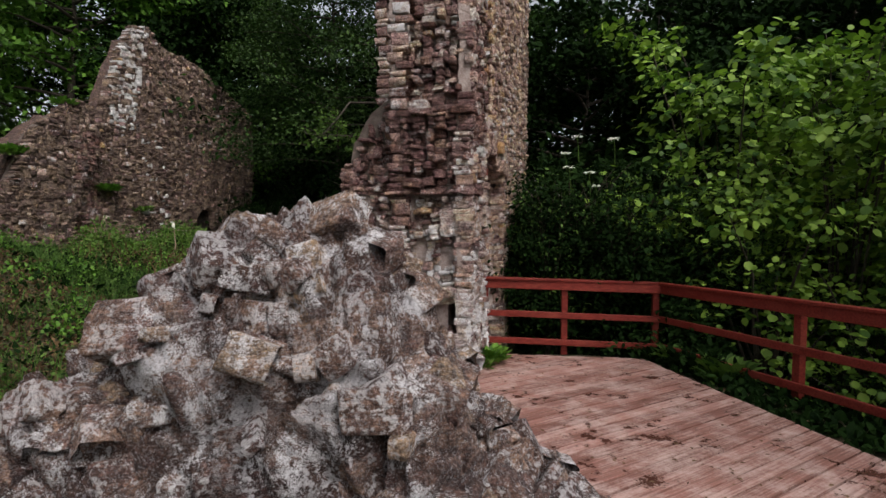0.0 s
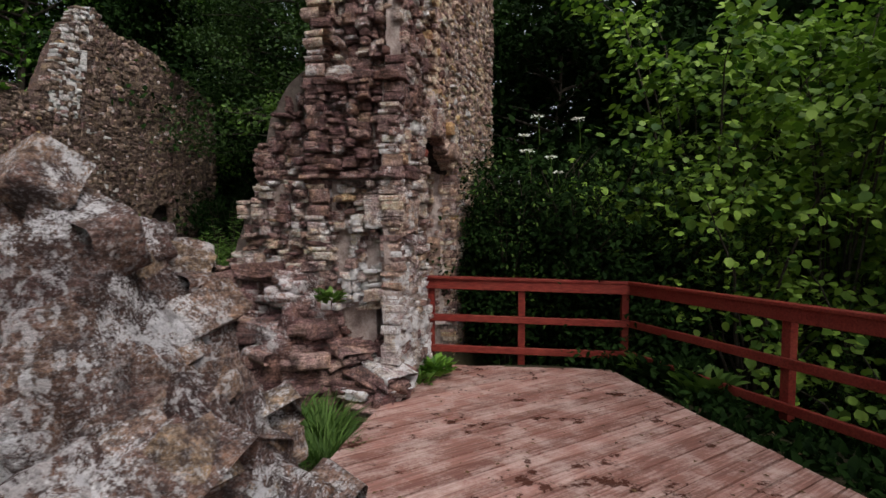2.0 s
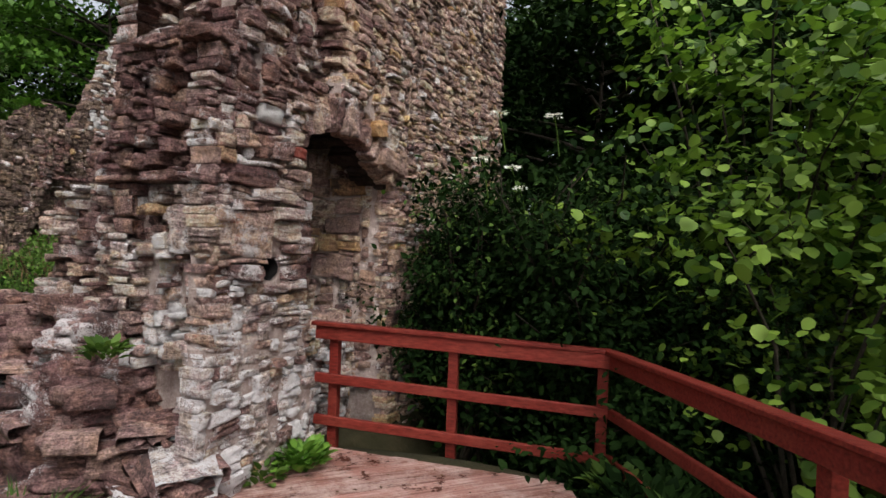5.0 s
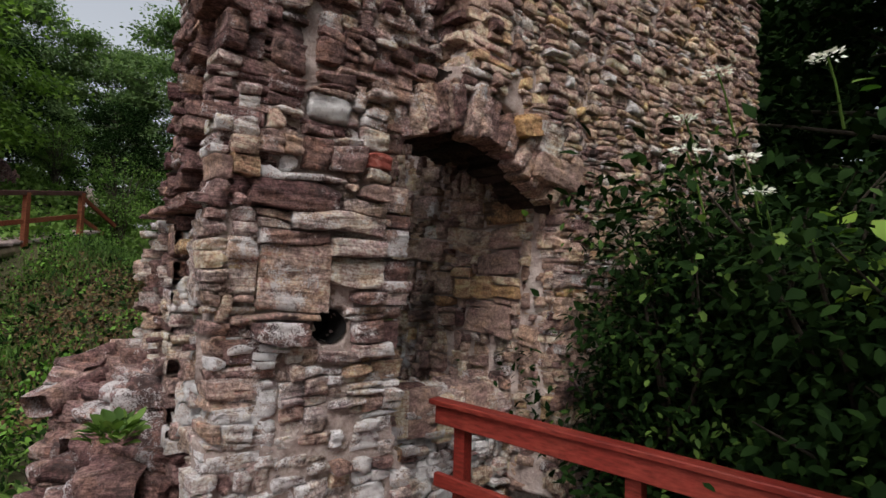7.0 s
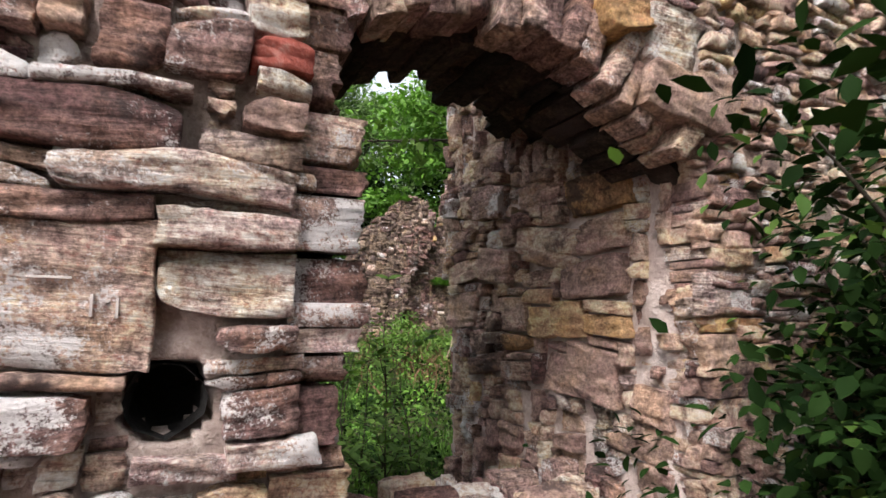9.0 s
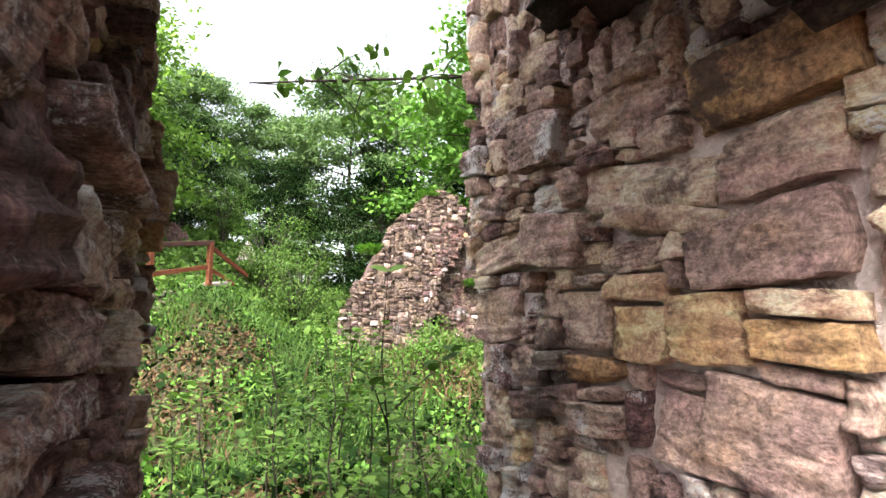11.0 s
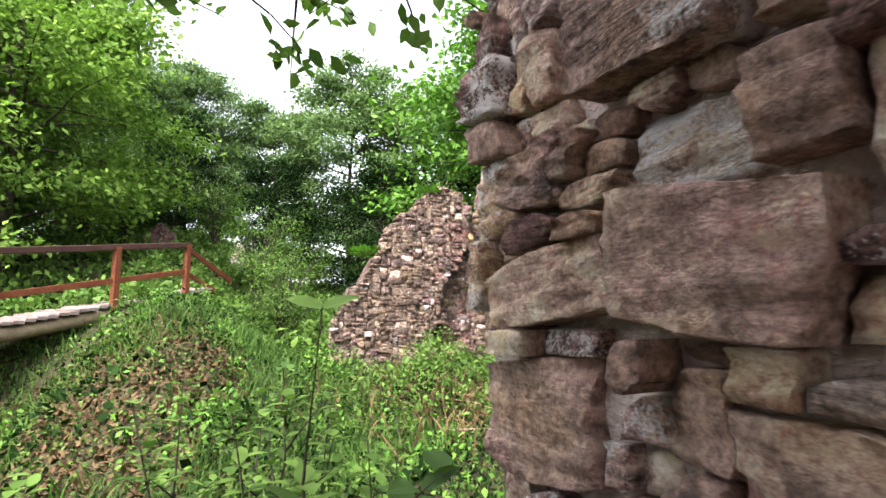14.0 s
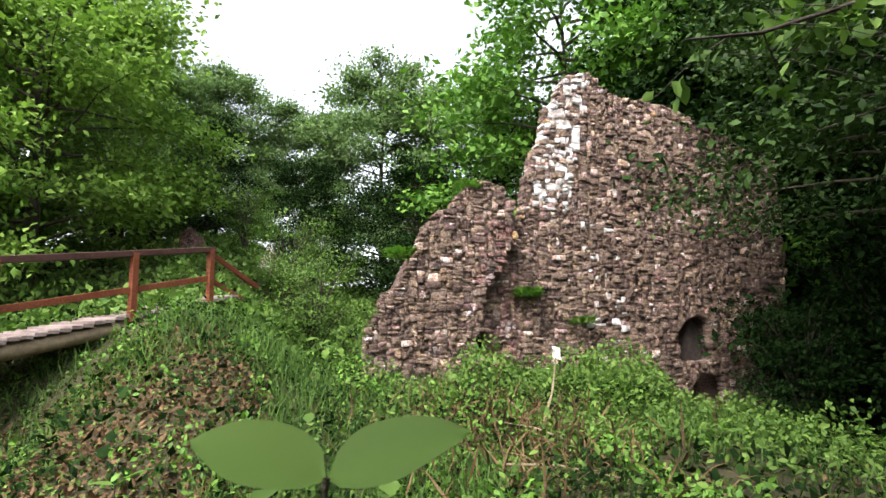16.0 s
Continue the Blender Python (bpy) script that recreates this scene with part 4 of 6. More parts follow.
lay_stones(wall, recess, fill_stones(-7.8, -6.85, 2.95, 4.8, lambda u, z: True, [], (0.05, 0.12), (0.1, 0.3), 38), mat_dark, (-0.05, 0.06), 0.2, lambda u, z: True, 100, True, 48, roll=6)
cheek = face_matrix((0, 7.54, 0), (-1, 0, 0), (0, -1, 0))
lay_stones(wall, cheek, courses(-0.28, 0.36, 3.15, 5.7, lambda u, z: True, (0.05, 0.13), (0.1, 0.3), 36), mat_warm, (-0.05, 0.1), 0.25, lambda u, z: True, 80, True, 46, roll=6)
wall_front = fill_stones(-12.1, -7.2, -1.4, 7.0, lambda u, z: on_wall(u, z) and z < 6.9, [], (0.035, 0.095), (0.1, 0.42), 31)
mortar_bed(wall, front, -11.5, -7.2, -1.2, 6.0, lambda u, z: on_wall(u + 0.04, z - 0.03) and on_wall(u, z), -0.04, 0.018, M_MORTAR, 7, 0.03)
lay_stones(wall, front, wall_front, mat_warm, (-0.018, 0.022), 0.18, lambda u, z: u > -10 and z < 3.6, 300, True, 41)
reveal = face_matrix((0.3, 8.47, 0), (-2.05, -0.16, 0), (0.16, -2.05, 0))
# the large blocks of the reveal: u, z, width, height
REVEAL_BLOCKS = [(0.97, 2.16, 0.48, 0.16), (0.56, 2.15, 0.29, 0.17), (0.91, 2.04, 0.4, 0.08), (0.62, 1.93, 0.4, 0.19), (1.28, 1.76, 0.25, 0.2), (1.03, 1.71, 0.22, 0.18), (0.79, 1.73, 0.23, 0.18), (1.42, 2.05, 0.33, 0.2), (1.84, 1.79, 0.34, 0.22), (1.24, 1.59, 0.25, 0.1),
                 (0.64, 1.48, 0.32, 0.27), (0.53, 1.72, 0.24, 0.09), (0.88, 1.45, 0.18, 0.2), (1.8, 2.03, 0.4, 0.14), (0.58, 2.36, 0.4, 0.18), (1.5, 2.46, 0.33, 0.2), (1.02, 2.43, 0.28, 0.14), (1.03, 1.86, 0.24, 0.08), (1.49, 1.46, 0.42, 0.11), (1.22, 1.43, 0.21, 0.09)]
REVEAL_OCHRE = (9, 11, 14)
for i, (u, z, w, h) in enumerate(REVEAL_BLOCKS):
    set_stone(wall, reveal, u, z, w, h, M_OCHRE if i in REVEAL_OCHRE else M_PIER if i in (15, 19) else M_WARM, 700 + i, 0.0 + 0.014 * (i % 4), 0.3, (-5.0, 3.0, -8.0, 6.0, 0.0)[i % 5])
FRONT_BLOCKS = [(-8.25, 2.8, 0.26, 0.22), (-8.36, 2.59, 0.46, 0.19), (-8.02, 2.86, 0.2, 0.16)]
for i, (u, z, w, h) in enumerate(FRONT_BLOCKS):
    set_stone(wall, front, u, z, w, h, (M_PALE, M_WARM, M_OCHRE)[i], 760 + i, 0.07, 0.35, (-4.0, -9.0, 12.0)[i])
rv = fill_stones(-0.02, 2.07, 0.2, 3.6, lambda u, z: z < 2.75 or u > 1.2 + 0.1 * noise.noise((z * 4, 2, 0)), REVEAL_BLOCKS, (0.06, 0.19), (0.09, 0.34), 33)
mortar_bed(wall, reveal, 0.02, 2.04, 0.2, 3.5, lambda u, z: z < 2.72 or u > 1.3, -0.046, 0.015, M_PINK, 9, 0.018, swell=lambda u, z: 0.045 * math.exp(-((u - 0.24 - 0.1 * noise.noise((z * 2.0, 4, 0))) / 0.12) ** 2) + 0.03 * sstep(1.35, 1.0, z) * sstep(1.0, 0.5, u))
lay_stones(wall, reveal, rv, lambda u, z, r: M_PIER if u > 1.5 and r.random() < 0.35 else mat_warm(u, z, r), (-0.035, 0.045), 0.3, lambda u, z: True, 300, True, 43, roll=5)
wall_back = face_matrix((BACK_X, 0, 0), (0, 1, 0), (-1, 0, 0))
lay_stones(wall, wall_back, courses(8.36, 12.0, -1, 6.5, lambda u, z: True, (0.08, 0.2), (0.2, 0.5), 35), mat_dark, (-0.02, 0.06), 0.2, lambda u, z: False, 0, False, 45)

# arch: rough voussoirs on the outer face, and a broken vault behind
arch = thing("gate_arch", "rough stone arch of narrow voussoirs with a broken vault", "arch", "parts of the ruined gate", at=(0, 7.6, 2.7))


def vault_back(y):
    """How far in the broken vault still reaches."""
    return -0.3 - 0.1 * noise.noise((y * 7, 0.5, 0)) - 0.75 * sstep(7.65, 8.4, y)


def soffit(x, y):
    return arch_z(y) + 0.5 * sstep(0.12, -0.35, x) * sstep(7.65, 8.4, y)


for k in range(17):
    t = (k + 0.5) / 17
    y = 6.93 + t * 1.42
    slope = (arch_z(y + 0.03) - arch_z(y - 0.03)) / 0.06
    h = rng.uniform(0.22, 0.34)
    up = Vector((0, -slope * 0.8 + rng.uniform(-0.1, 0.1), 1)).normalized()
    x = FACE_X
    row = 0
    while x > vault_back(y) + 0.1:
        dpt = 0.2 if row == 0 else rng.uniform(0.18, 0.32)
        mid = Vector((x - dpt / 2 + (rng.uniform(-0.03, 0.05) if row == 0 else 0), y, soffit(x, y))) + up * (h / 2 + rng.uniform(-0.025, 0.02))
        turn = Matrix((Vector((0, up.z, -up.y)), Vector((1, 0, 0)), up)).transposed().to_4x4()
        w = rng.uniform(0.078, 0.1)
        # rows behind the outer face are painted dark for the vault's shadow
        me = hewn_stone(w, h, dpt, 900 + k * 10 + row, rng.choice((M_PIER, M_WARM, M_PURPLE, M_PIER)) if row == 0 else M_VAULT_SHADE)
        ob = new("voussoir", me)
        ob.parent = arch
        ob.matrix_basis = Matrix.Translation(-arch.location) @ Matrix.Translation(mid + Vector((dpt / 2, 0, 0))) @ turn
        x -= dpt * 0.96
        row += 1


def vault_mesh():
    """The rough mass of the vault over the stones of its soffit."""
    ny, nd_ = 44, 26
    co, tris = [], []
    for layer in (0, 1):
        for i in range(ny + 1):
            y = 6.86 + 1.68 * i / ny
            for k in range(nd_ + 1):
                x = FACE_X - 0.1 + (vault_back(y) - FACE_X + 0.1) * k / nd_
                rough = 0.05 * noise.noise((x * 7, y * 7, 3)) + 0.025 * noise.noise((x * 19, y * 19, 5))
                co.append((x + (0.05 * noise.noise((y * 11, layer, 0)) if k == nd_ else 0), y, soffit(x, y) + (0.06 + rough if layer == 0 else 0.42 + rough)))
    n1 = nd_ + 1
    half = (ny + 1) * n1
    for i in range(ny):
        for k in range(nd_):
            v = i * n1 + k
            tris += [(v, v + n1 + 1, v + 1), (v, v + n1, v + n1 + 1), (half + v, half + v + 1, half + v + n1 + 1), (half + v, half + v + n1 + 1, half + v + n1)]
        for k in (0, nd_):
            v = i * n1 + k
            tris += [(v, v + n1, half + v + n1), (v, half + v + n1, half + v)]
    for k in range(nd_):
        for i in (0, ny):
            v = i * n1 + k
            tris += [(v, v + 1, half + v + 1), (v, half + v + 1, half + v)]
    return fast_mesh("vault", np.array(co), np.array(tris), M_RECESS_SHADE)


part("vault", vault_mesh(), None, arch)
over = courses(-8.1, -6.9, 2.75, 3.4, lambda u, z: z > arch_z(-u) + 0.27 and (z < 3.12 or -u > wall_edge(z) - 0.1) and not on_wall(u, z), (0.05, 0.1), (0.1, 0.3), 37)
lay_stones(arch, front, over, mat_dark, (-0.14, 0.0), 0.25, lambda u, z: True, 100, True, 47)

# ---- wooden platform ----
deck = thing("viewing_platform", "weathered reddish-painted plank platform with damp stains", "platform", at=(1.5, 5.5, 0))
DIR = Vector((math.cos(radians(47.5)), math.sin(radians(47.5)), 0))
NRM = Vector((-DIR.y, DIR.x, 0))
A, C, D = Vector((0.1, 7.54, -0.03)), Vector((2.6, 8.0, -0.1)), Vector((3.65, 6.2, -0.02))
E_ = D + (D - C) * 2.6
DECK_POLY = [(0.2, 7.34), (2.35, 7.62), (2.64, 6.95), (3.76, 4.65), (5.1, 2.0), (4.4, 0.2), (0.8, 1.6), (0.3, 3.3), (0.2, 5.2)]


def deck_z(p):
    return -0.02 - 0.03 * (p.y - 6.2)


def clip_half(poly, n, d, keep_above):
    """The side of an outline that lies above, or below, the line n.p = d."""
    out = []
    for p, q in zip(poly, poly[1:] + poly[:1]):
        a, b = (p.dot(n) - d, q.dot(n) - d) if keep_above else (d - p.dot(n), d - q.dot(n))
        if a >= 0:
            out.append(p)
        if a * b < 0:
            out.append(p.lerp(q, a / (a - b)))
    return out


def slab_bm(outline, thick):
    """A board from its outline, top edges eased."""
    bm = bmesh.new()
    n = len(outline)
    mid = sum(outline, Vector()) / n
    rings = []
    for off, dz in ((1.0, -thick), (1.0, -0.004), (None, 0.0)):
        ring = []
        for p in outline:
            q = p if off else p + (mid - p).normalized() * 0.004
            ring.append(bm.verts.new((q.x, q.y, q.z + dz)))
        rings.append(ring)
    for r0, r1 in zip(rings, rings[1:]):
        for k in range(n):
            bm.faces.new((r0[k], r0[(k + 1) % n], r1[(k + 1) % n], r1[k]))
    bm.faces.new(rings[-1])
    bm.faces.new(rings[0][::-1])
    bmesh.ops.recalc_face_normals(bm, faces=bm.faces)
    return bm


vals = [Vector((x, y, 0)).dot(NRM) for x, y in DECK_POLY]
v, k = min(vals), 0
while v < max(vals):
    w = 0.146
    strip = clip_half(clip_half([Vector((x, y, 0)) for x, y in DECK_POLY], NRM, v + 0.009, True), NRM, v + w - 0.009, False)
    if len(strip) > 2:
        dz = rng.uniform(-0.005, 0.004)
        part("plank", slab_bm([Vector((p.x, p.y, deck_z(p) + 0.02 + dz)) for p in strip], 0.04), M_DECK, deck)
    v += w
    k += 1
for f in (0.25, 0.6, 0.95):
    part("joist", beam_bm((0.3 + 2.2 * f, 7.2 - 0.6 * f, -0.16), (1.2 + 3.4 * f, 2.2 + 0.2 * f, -0.06), 0.1, 0.12), M_RED, deck)

fence = thing("platform_fence", "dark red painted timber railing with three rails", "fence", at=(2.5, 7.0, 0))


def fence_run(a, b, posts, skip_first=False, ext=0.0):
    """One straight run: a deep top rail on edge with a flat cap, a middle rail, a low rail, and posts outside them."""
    d = (b - a).normalized()
    n = Vector((-d.y, d.x, 0)).normalized()
    if n.dot(Vector((1, 1, 0))) < 0:
        n = -n
    for z, h in ((0.955, 0.13), (0.53, 0.085), (0.145, 0.085)):
        part("rail", beam_bm(a - d * ext + Vector((0, 0, z)), b + Vector((0, 0, z)), 0.045, h, 0.006, 0.004, z), M_RED, fence)
    part("cap_rail", beam_bm(a - d * (ext + 0.03) - n * 0.01 + Vector((0, 0, 1.03)), b + n * 0.02 + Vector((0, 0, 1.03)), 0.1, 0.035, 0.006, 0.004, 3), M_RED, fence)
    for p in posts:
        q = a + d * p + n * 0.068
        bm = box_bm((0.085, 0.085, 1.5), Matrix.LocRotScale(q + Vector((0, 0, 0.26)), Euler((0, 0, math.atan2(d.y, d.x))), None), 0.006)
        part("post", bm, M_RED, fence)


L1, L2 = (C - A).length, (E_ - C).length
fence_run(A, C, (0.1, 1.22, L1 - 0.06), ext=0.06)
fence_run(C, E_, (2.08, 4.1, 6.1))

# ---- broken wall stub beside the path ----
stub = thing("wall_stub", "tumbled grey rubble-and-mortar wall stub with white lichen", "rock", at=(0.2, 2.5, 0))


def stub_height(s):
    pts = [(0.0, 0.3), (0.08, 0.82), (0.17, 1.1), (0.29, 1.4), (0.36, 1.68), (0.46, 1.9), (0.56, 1.98), (0.65, 1.82), (0.71, 1.6), (0.756, 1.3), (0.8, 1.0), (0.86, 0.84), (0.92, 0.7), (1.0, 0.2)]
    for (s0, h0), (s1, h1) in zip(pts, pts[1:]):
        if s0 <= s <= s1:
            return h0 + (h1 - h0) * (s - s0) / (s1 - s0)
    return 0.2


co, tr = mound(((-1.65, 2.2, -0.05), (1.75, 2.78, -0.05)), 1.05, 0.28, stub_height, 320, 200, 0.1, 1.9, 12, 0.018)
part("mass", fast_mesh("mass", co, tr, M_ROCK), None, stub)
embed(stub, co, tr, 300, (0.1, 0.34), lambda u, z, r: M_RUBBLE, 6, lambda p: p.z > 0.05 and p.y < 2.75, 0.3)

# ---- far curtain wall ----
FAR_X = -12.5
far = thing("curtain_wall", "tall ruined curtain wall of coursed sandstone with a small niche", "ruin", at=(FAR_X, 15, 0))
far_face = face_matrix((FAR_X, 0, 0), (0, -1, 0), (1, 0, 0))


def far_top(y):
    pts = [(9.7, 1.9), (10.1, 2.7), (10.5, 3.0), (10.9, 4.1), (11.5, 4.55), (12.0, 5.05), (12.3, 5.2), (13.05, 4.85), (13.2, 4.0), (13.4, 5.2), (13.65, 6.0), (13.9, 6.3), (14.0, 7.0), (14.3, 7.3), (14.6, 7.9), (15.1, 8.15), (15.6, 7.95), (15.9, 7.6), (17.6, 7.5), (18.8, 7.0), (20.3, 6.5), (21.4, 6.2)]
    for (s0, h0), (s1, h1) in zip(pts, pts[1:]):
        if s0 <= y <= s1:
            return h0 + (h1 - h0) * (y - s0) / (s1 - s0)
    return 0


far_out = [(-20.1, -2.0), (-20.7, 4.3)] + [(-y - (0.4 if 13.1 < y < 14.5 else 0.0), far_top(y) - 0.45) for y in (20.6, 18.6, 16.7, 15.6, 15.1, 14.3, 13.75, 13.4, 13.2, 13.05, 12.3, 11.5, 11.0, 10.35)] + [(-10.2, -0.6)]
part("core", prism_bm(far_out, -1.3, -0.4, far_face, 0.06, 2.5, 14, 0.3), M_FAR, far)


def in_far(u, z):
    y = -u
    if not 9.7 < y < 20.3 + 0.24 * min(3.0, max(0.0, z)) + 0.08 * noise.noise((z * 3, 4, 0)) or z > far_top(y) + 0.12 * noise.noise((y * 3, z * 3, 0)):
        return False
    if 17.35 < y < 18.35 and 1.05 < z < 1.75 + 0.35 * (1 - ((y - 17.85) / 0.5) ** 2):
        return False
    if math.hypot((y - 18.1) / 0.5, (z - 0.35) / 0.4) < 1 + 0.3 * noise.noise((y * 3, z * 3, 2)):
        return False
    return not (12.0 < y < 12.35 and 1.35 < z < 1.9)


fb = fill_stones(-21.2, -9.7, -1.6, 8.3, in_far, [], (0.06, 0.19), (0.11, 0.46), 51, None, 0.02)
near_face = face_matrix((FAR_X + 0.38, 0, 0), (0, -1, 0), (1, 0, 0))


def edge_y(z):
    """Where the low part breaks off, leaving a dark cleft before the tall part."""
    return 12.95 - 0.75 * sstep(4.0, 2.4, z) + 0.25 * noise.noise((z * 2.2, 8.0, 0)) + 0.5 * sstep(1.6, 0.8, z)


low_out = [(-12.6, -0.8), (-12.15, 1.3), (-12.1, 2.4), (-12.75, 4.0), (-12.8, 4.6), (-12.3, 4.9), (-11.5, 4.3), (-11.1, 3.7), (-10.4, 2.4), (-10.2, 1.7), (-10.2, -0.8)]
part("low_core", prism_bm(low_out, -0.9, -0.36, near_face, 0.05, 2.5, 15, 0.3), M_MORTAR_DARK, far)
mortar_bed(far, near_face, -13.4, -9.9, -1.0, 5.2, lambda u, z: in_far(u, z + 0.15) and in_far(u + 0.15, z) and -u < edge_y(z) - 0.05, -0.05, 0.03, M_MORTAR_DARK, 15, 0.05)
mortar_bed(far, far_face, -21.1, -11.8, -1.5, 8.1, lambda u, z: in_far(u, z + 0.15) and in_far(u + 0.15, z) and -u > edge_y(z) - 0.3, -0.05, 0.03, M_FAR, 14, 0.05)
lay_stones(far, near_face, [b for b in fb if -b[0] < edge_y(b[1])], mat_far, (-0.035, 0.035), 0.3, lambda u, z: z > 0.8, 300, True, 62, roll=5, coarse=4.0)
lay_stones(far, far_face, [b for b in fb if -b[0] >= edge_y(b[1])], mat_far, (-0.035, 0.03), 0.26, lambda u, z: u > -16 and z > 0.8 and z < 5, 300, True, 61, roll=5, coarse=4.0)
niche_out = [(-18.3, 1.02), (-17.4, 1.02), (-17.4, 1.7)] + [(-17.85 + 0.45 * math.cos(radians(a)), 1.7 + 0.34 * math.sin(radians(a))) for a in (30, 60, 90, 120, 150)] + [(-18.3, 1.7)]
# dark sheet at the niche's back stands in for the shade inside it
part("niche", prism_bm(niche_out, -0.42, -0.34, far_face, 0.0, 1, 0, 0.5), M_RECESS_SHADE, far, "back of the arched wall niche, darkened as shade")
# black plug painted as the shade within the drain hole
part("drain_hole", prism_bm([(-12.5, 1.3), (-12.1, 1.3), (-12.13, 1.85), (-12.3, 1.95)], -0.42, -0.34, far_face, 0.0, 1, 0, 0.5), M_HOLE_SHADE, far)

# ---- footbridge ----
bridge = thing("footbridge", "plank footbridge on logs with a rust-red handrail", "bridge", at=(-11, 5, 2.2))
P1, P2 = Vector((-12.25, 5.69, 0)), Vector((-13.35, 6.81, 0))
bd = (P1 - P2).normalized()
bn = Vector((-bd.y, bd.x, 0))
if bn.dot(Vector((-1, -1, 0))) < 0:
    bn = -bn
def bridge_z(f, rail=False):
    return 3.66 - 0.15 * f if rail else 2.62 - 0.19 * f


for i in range(46):
    f = i * 0.17 - 0.6
    q, z = P2 + bd * f, bridge_z(f) + rng.uniform(-0.012, 0.01)
    part("plank", beam_bm(q - bn * 0.06 + Vector((0, 0, z)), q + bn * 1.25 + Vector((0, 0, z)), 0.16, 0.05, 0.006), M_BRIDGE, bridge)
for off in (0.1, 1.1):
    co, tr = tube_arrays([P2 + bd * f + bn * off + Vector((0, 0, bridge_z(f) - 0.17)) for f in (0.8, 1.6, 3.0, 5.0, 7.2)], [0.12, 0.125, 0.13, 0.135, 0.14], 12)
    part("log", fast_mesh("log", co, tr, M_WOOD), None, bridge)
for f in (0.0, 1.57, 3.6, 5.2, 7.0):
    q = P2 + bd * f - bn * 0.02
    low = 0.9 if f > 3 else 0.35
    h = bridge_z(f, True) - bridge_z(f) + low
    part("post", box_bm((0.11, 0.11, h), Matrix.LocRotScale(q + Vector((0, 0, bridge_z(f, True) - h / 2)), Euler((0, 0, math.atan2(bd.y, bd.x))), None), 0.008), M_ORANGE, bridge)
part("handrail", beam_bm(P2 - bd * 0.08 + Vector((0, 0, 3.66)), P2 + bd * 7.2 + Vector((0, 0, bridge_z(7.2, True))), 0.14, 0.11, 0.01, 0.006, 1), M_HANDRAIL, bridge, "dark weathered handrail")
part("mid_rail", beam_bm(P2 + Vector((0, 0, 3.08)), P2 + bd * 7.2 + Vector((0, 0, bridge_z(7.2) + 0.46)), 0.05, 0.11, 0.008, 0.006, 2), M_ORANGE, bridge)
part("slanting_rail", beam_bm(P2 + Vector((0, 0, 3.58)), P2 - bd * 1.25 + Vector((0, 0, 2.95)), 0.06, 0.1, 0.008), M_ORANGE, bridge)
part("slanting_rail", beam_bm(P2 + Vector((0, 0, 3.05)), P2 - bd * 0.8 + Vector((0, 0, 2.7)), 0.06, 0.09, 0.008), M_ORANGE, bridge)

# ---- plants ----
def fine_leaf():
    """A smooth oval leaf folded a little along its midrib, one long."""
    vs, fs = [], []
    for k in range(11):
        y = k / 10
        w = 0.3 * math.sin(math.pi * y ** 0.8) ** 0.75
        lift = -0.14 * (y - 0.4) ** 2
        vs += [(-w, y, lift + 0.22 * w + 0.012 * math.sin(9 * y)), (-w / 2, y, lift + 0.07 * w), (0, y, lift), (w / 2, y, lift + 0.07 * w), (w, y, lift + 0.22 * w + 0.012 * math.sin(9 * y + 1))]
    for k in range(10):
        for i in range(4):
            a = k * 5 + i
            fs += [(a, a + 1, a + 6), (a, a + 6, a + 5)]
    return vs, fs


LEAF_SHAPES = {
    "fine": fine_leaf(),
    "oval": ([(0, 0, 0), (-0.27, 0.35, 0.06), (0, 0.5, 0.0), (0.27, 0.35, 0.06), (-0.2, 0.72, 0.03), (0.2, 0.72, 0.03), (0, 1.0, -0.08)], [(0, 2, 1), (0, 3, 2), (1, 2, 4), (2, 3, 5), (4, 2, 6), (2, 5, 6)]),
    "round": ([(0, 0, 0), (-0.3, 0.1, 0.05), (-0.46, 0.42, 0.05), (-0.34, 0.75, 0.0), (0, 1.0, -0.1), (0.34, 0.75, 0.0), (0.46, 0.42, 0.05), (0.3, 0.1, 0.05), (0, 0.5, -0.02)], [(0, 8, 1), (1, 8, 2), (2, 8, 3), (3, 8, 4), (4, 8, 5), (5, 8, 6), (6, 8, 7), (7, 8, 0)]),
    "simple": ([(0, 0, 0), (-0.3, 0.45, 0.07), (0.3, 0.45, 0.07), (0, 1.0, -0.05)], [(0, 2, 1), (1, 2, 3)]),
    "lobed": ([(0, 0, 0), (-0.45, 0.12, 0.03), (-0.36, 0.4, 0.05), (-0.5, 0.72, -0.03), (-0.2, 0.68, 0.03), (0, 1.05, -0.08), (0.2, 0.68, 0.03), (0.5, 0.72, -0.03), (0.36, 0.4, 0.05), (0.45, 0.12, 0.03), (0, 0.42, -0.02)],
              [(0, 10, 1), (1, 10, 2), (2, 10, 3), (3, 10, 4), (4, 10, 5), (5, 10, 6), (6, 10, 7), (7, 10, 8), (8, 10, 9), (9, 10, 0)]),
    "blade": ([(-0.025, 0, 0), (0.025, 0, 0), (0.02, 0.55, 0.1), (-0.02, 0.55, 0.1), (0, 1.0, -0.05)], [(0, 1, 2), (0, 2, 3), (3, 2, 4)]),
}


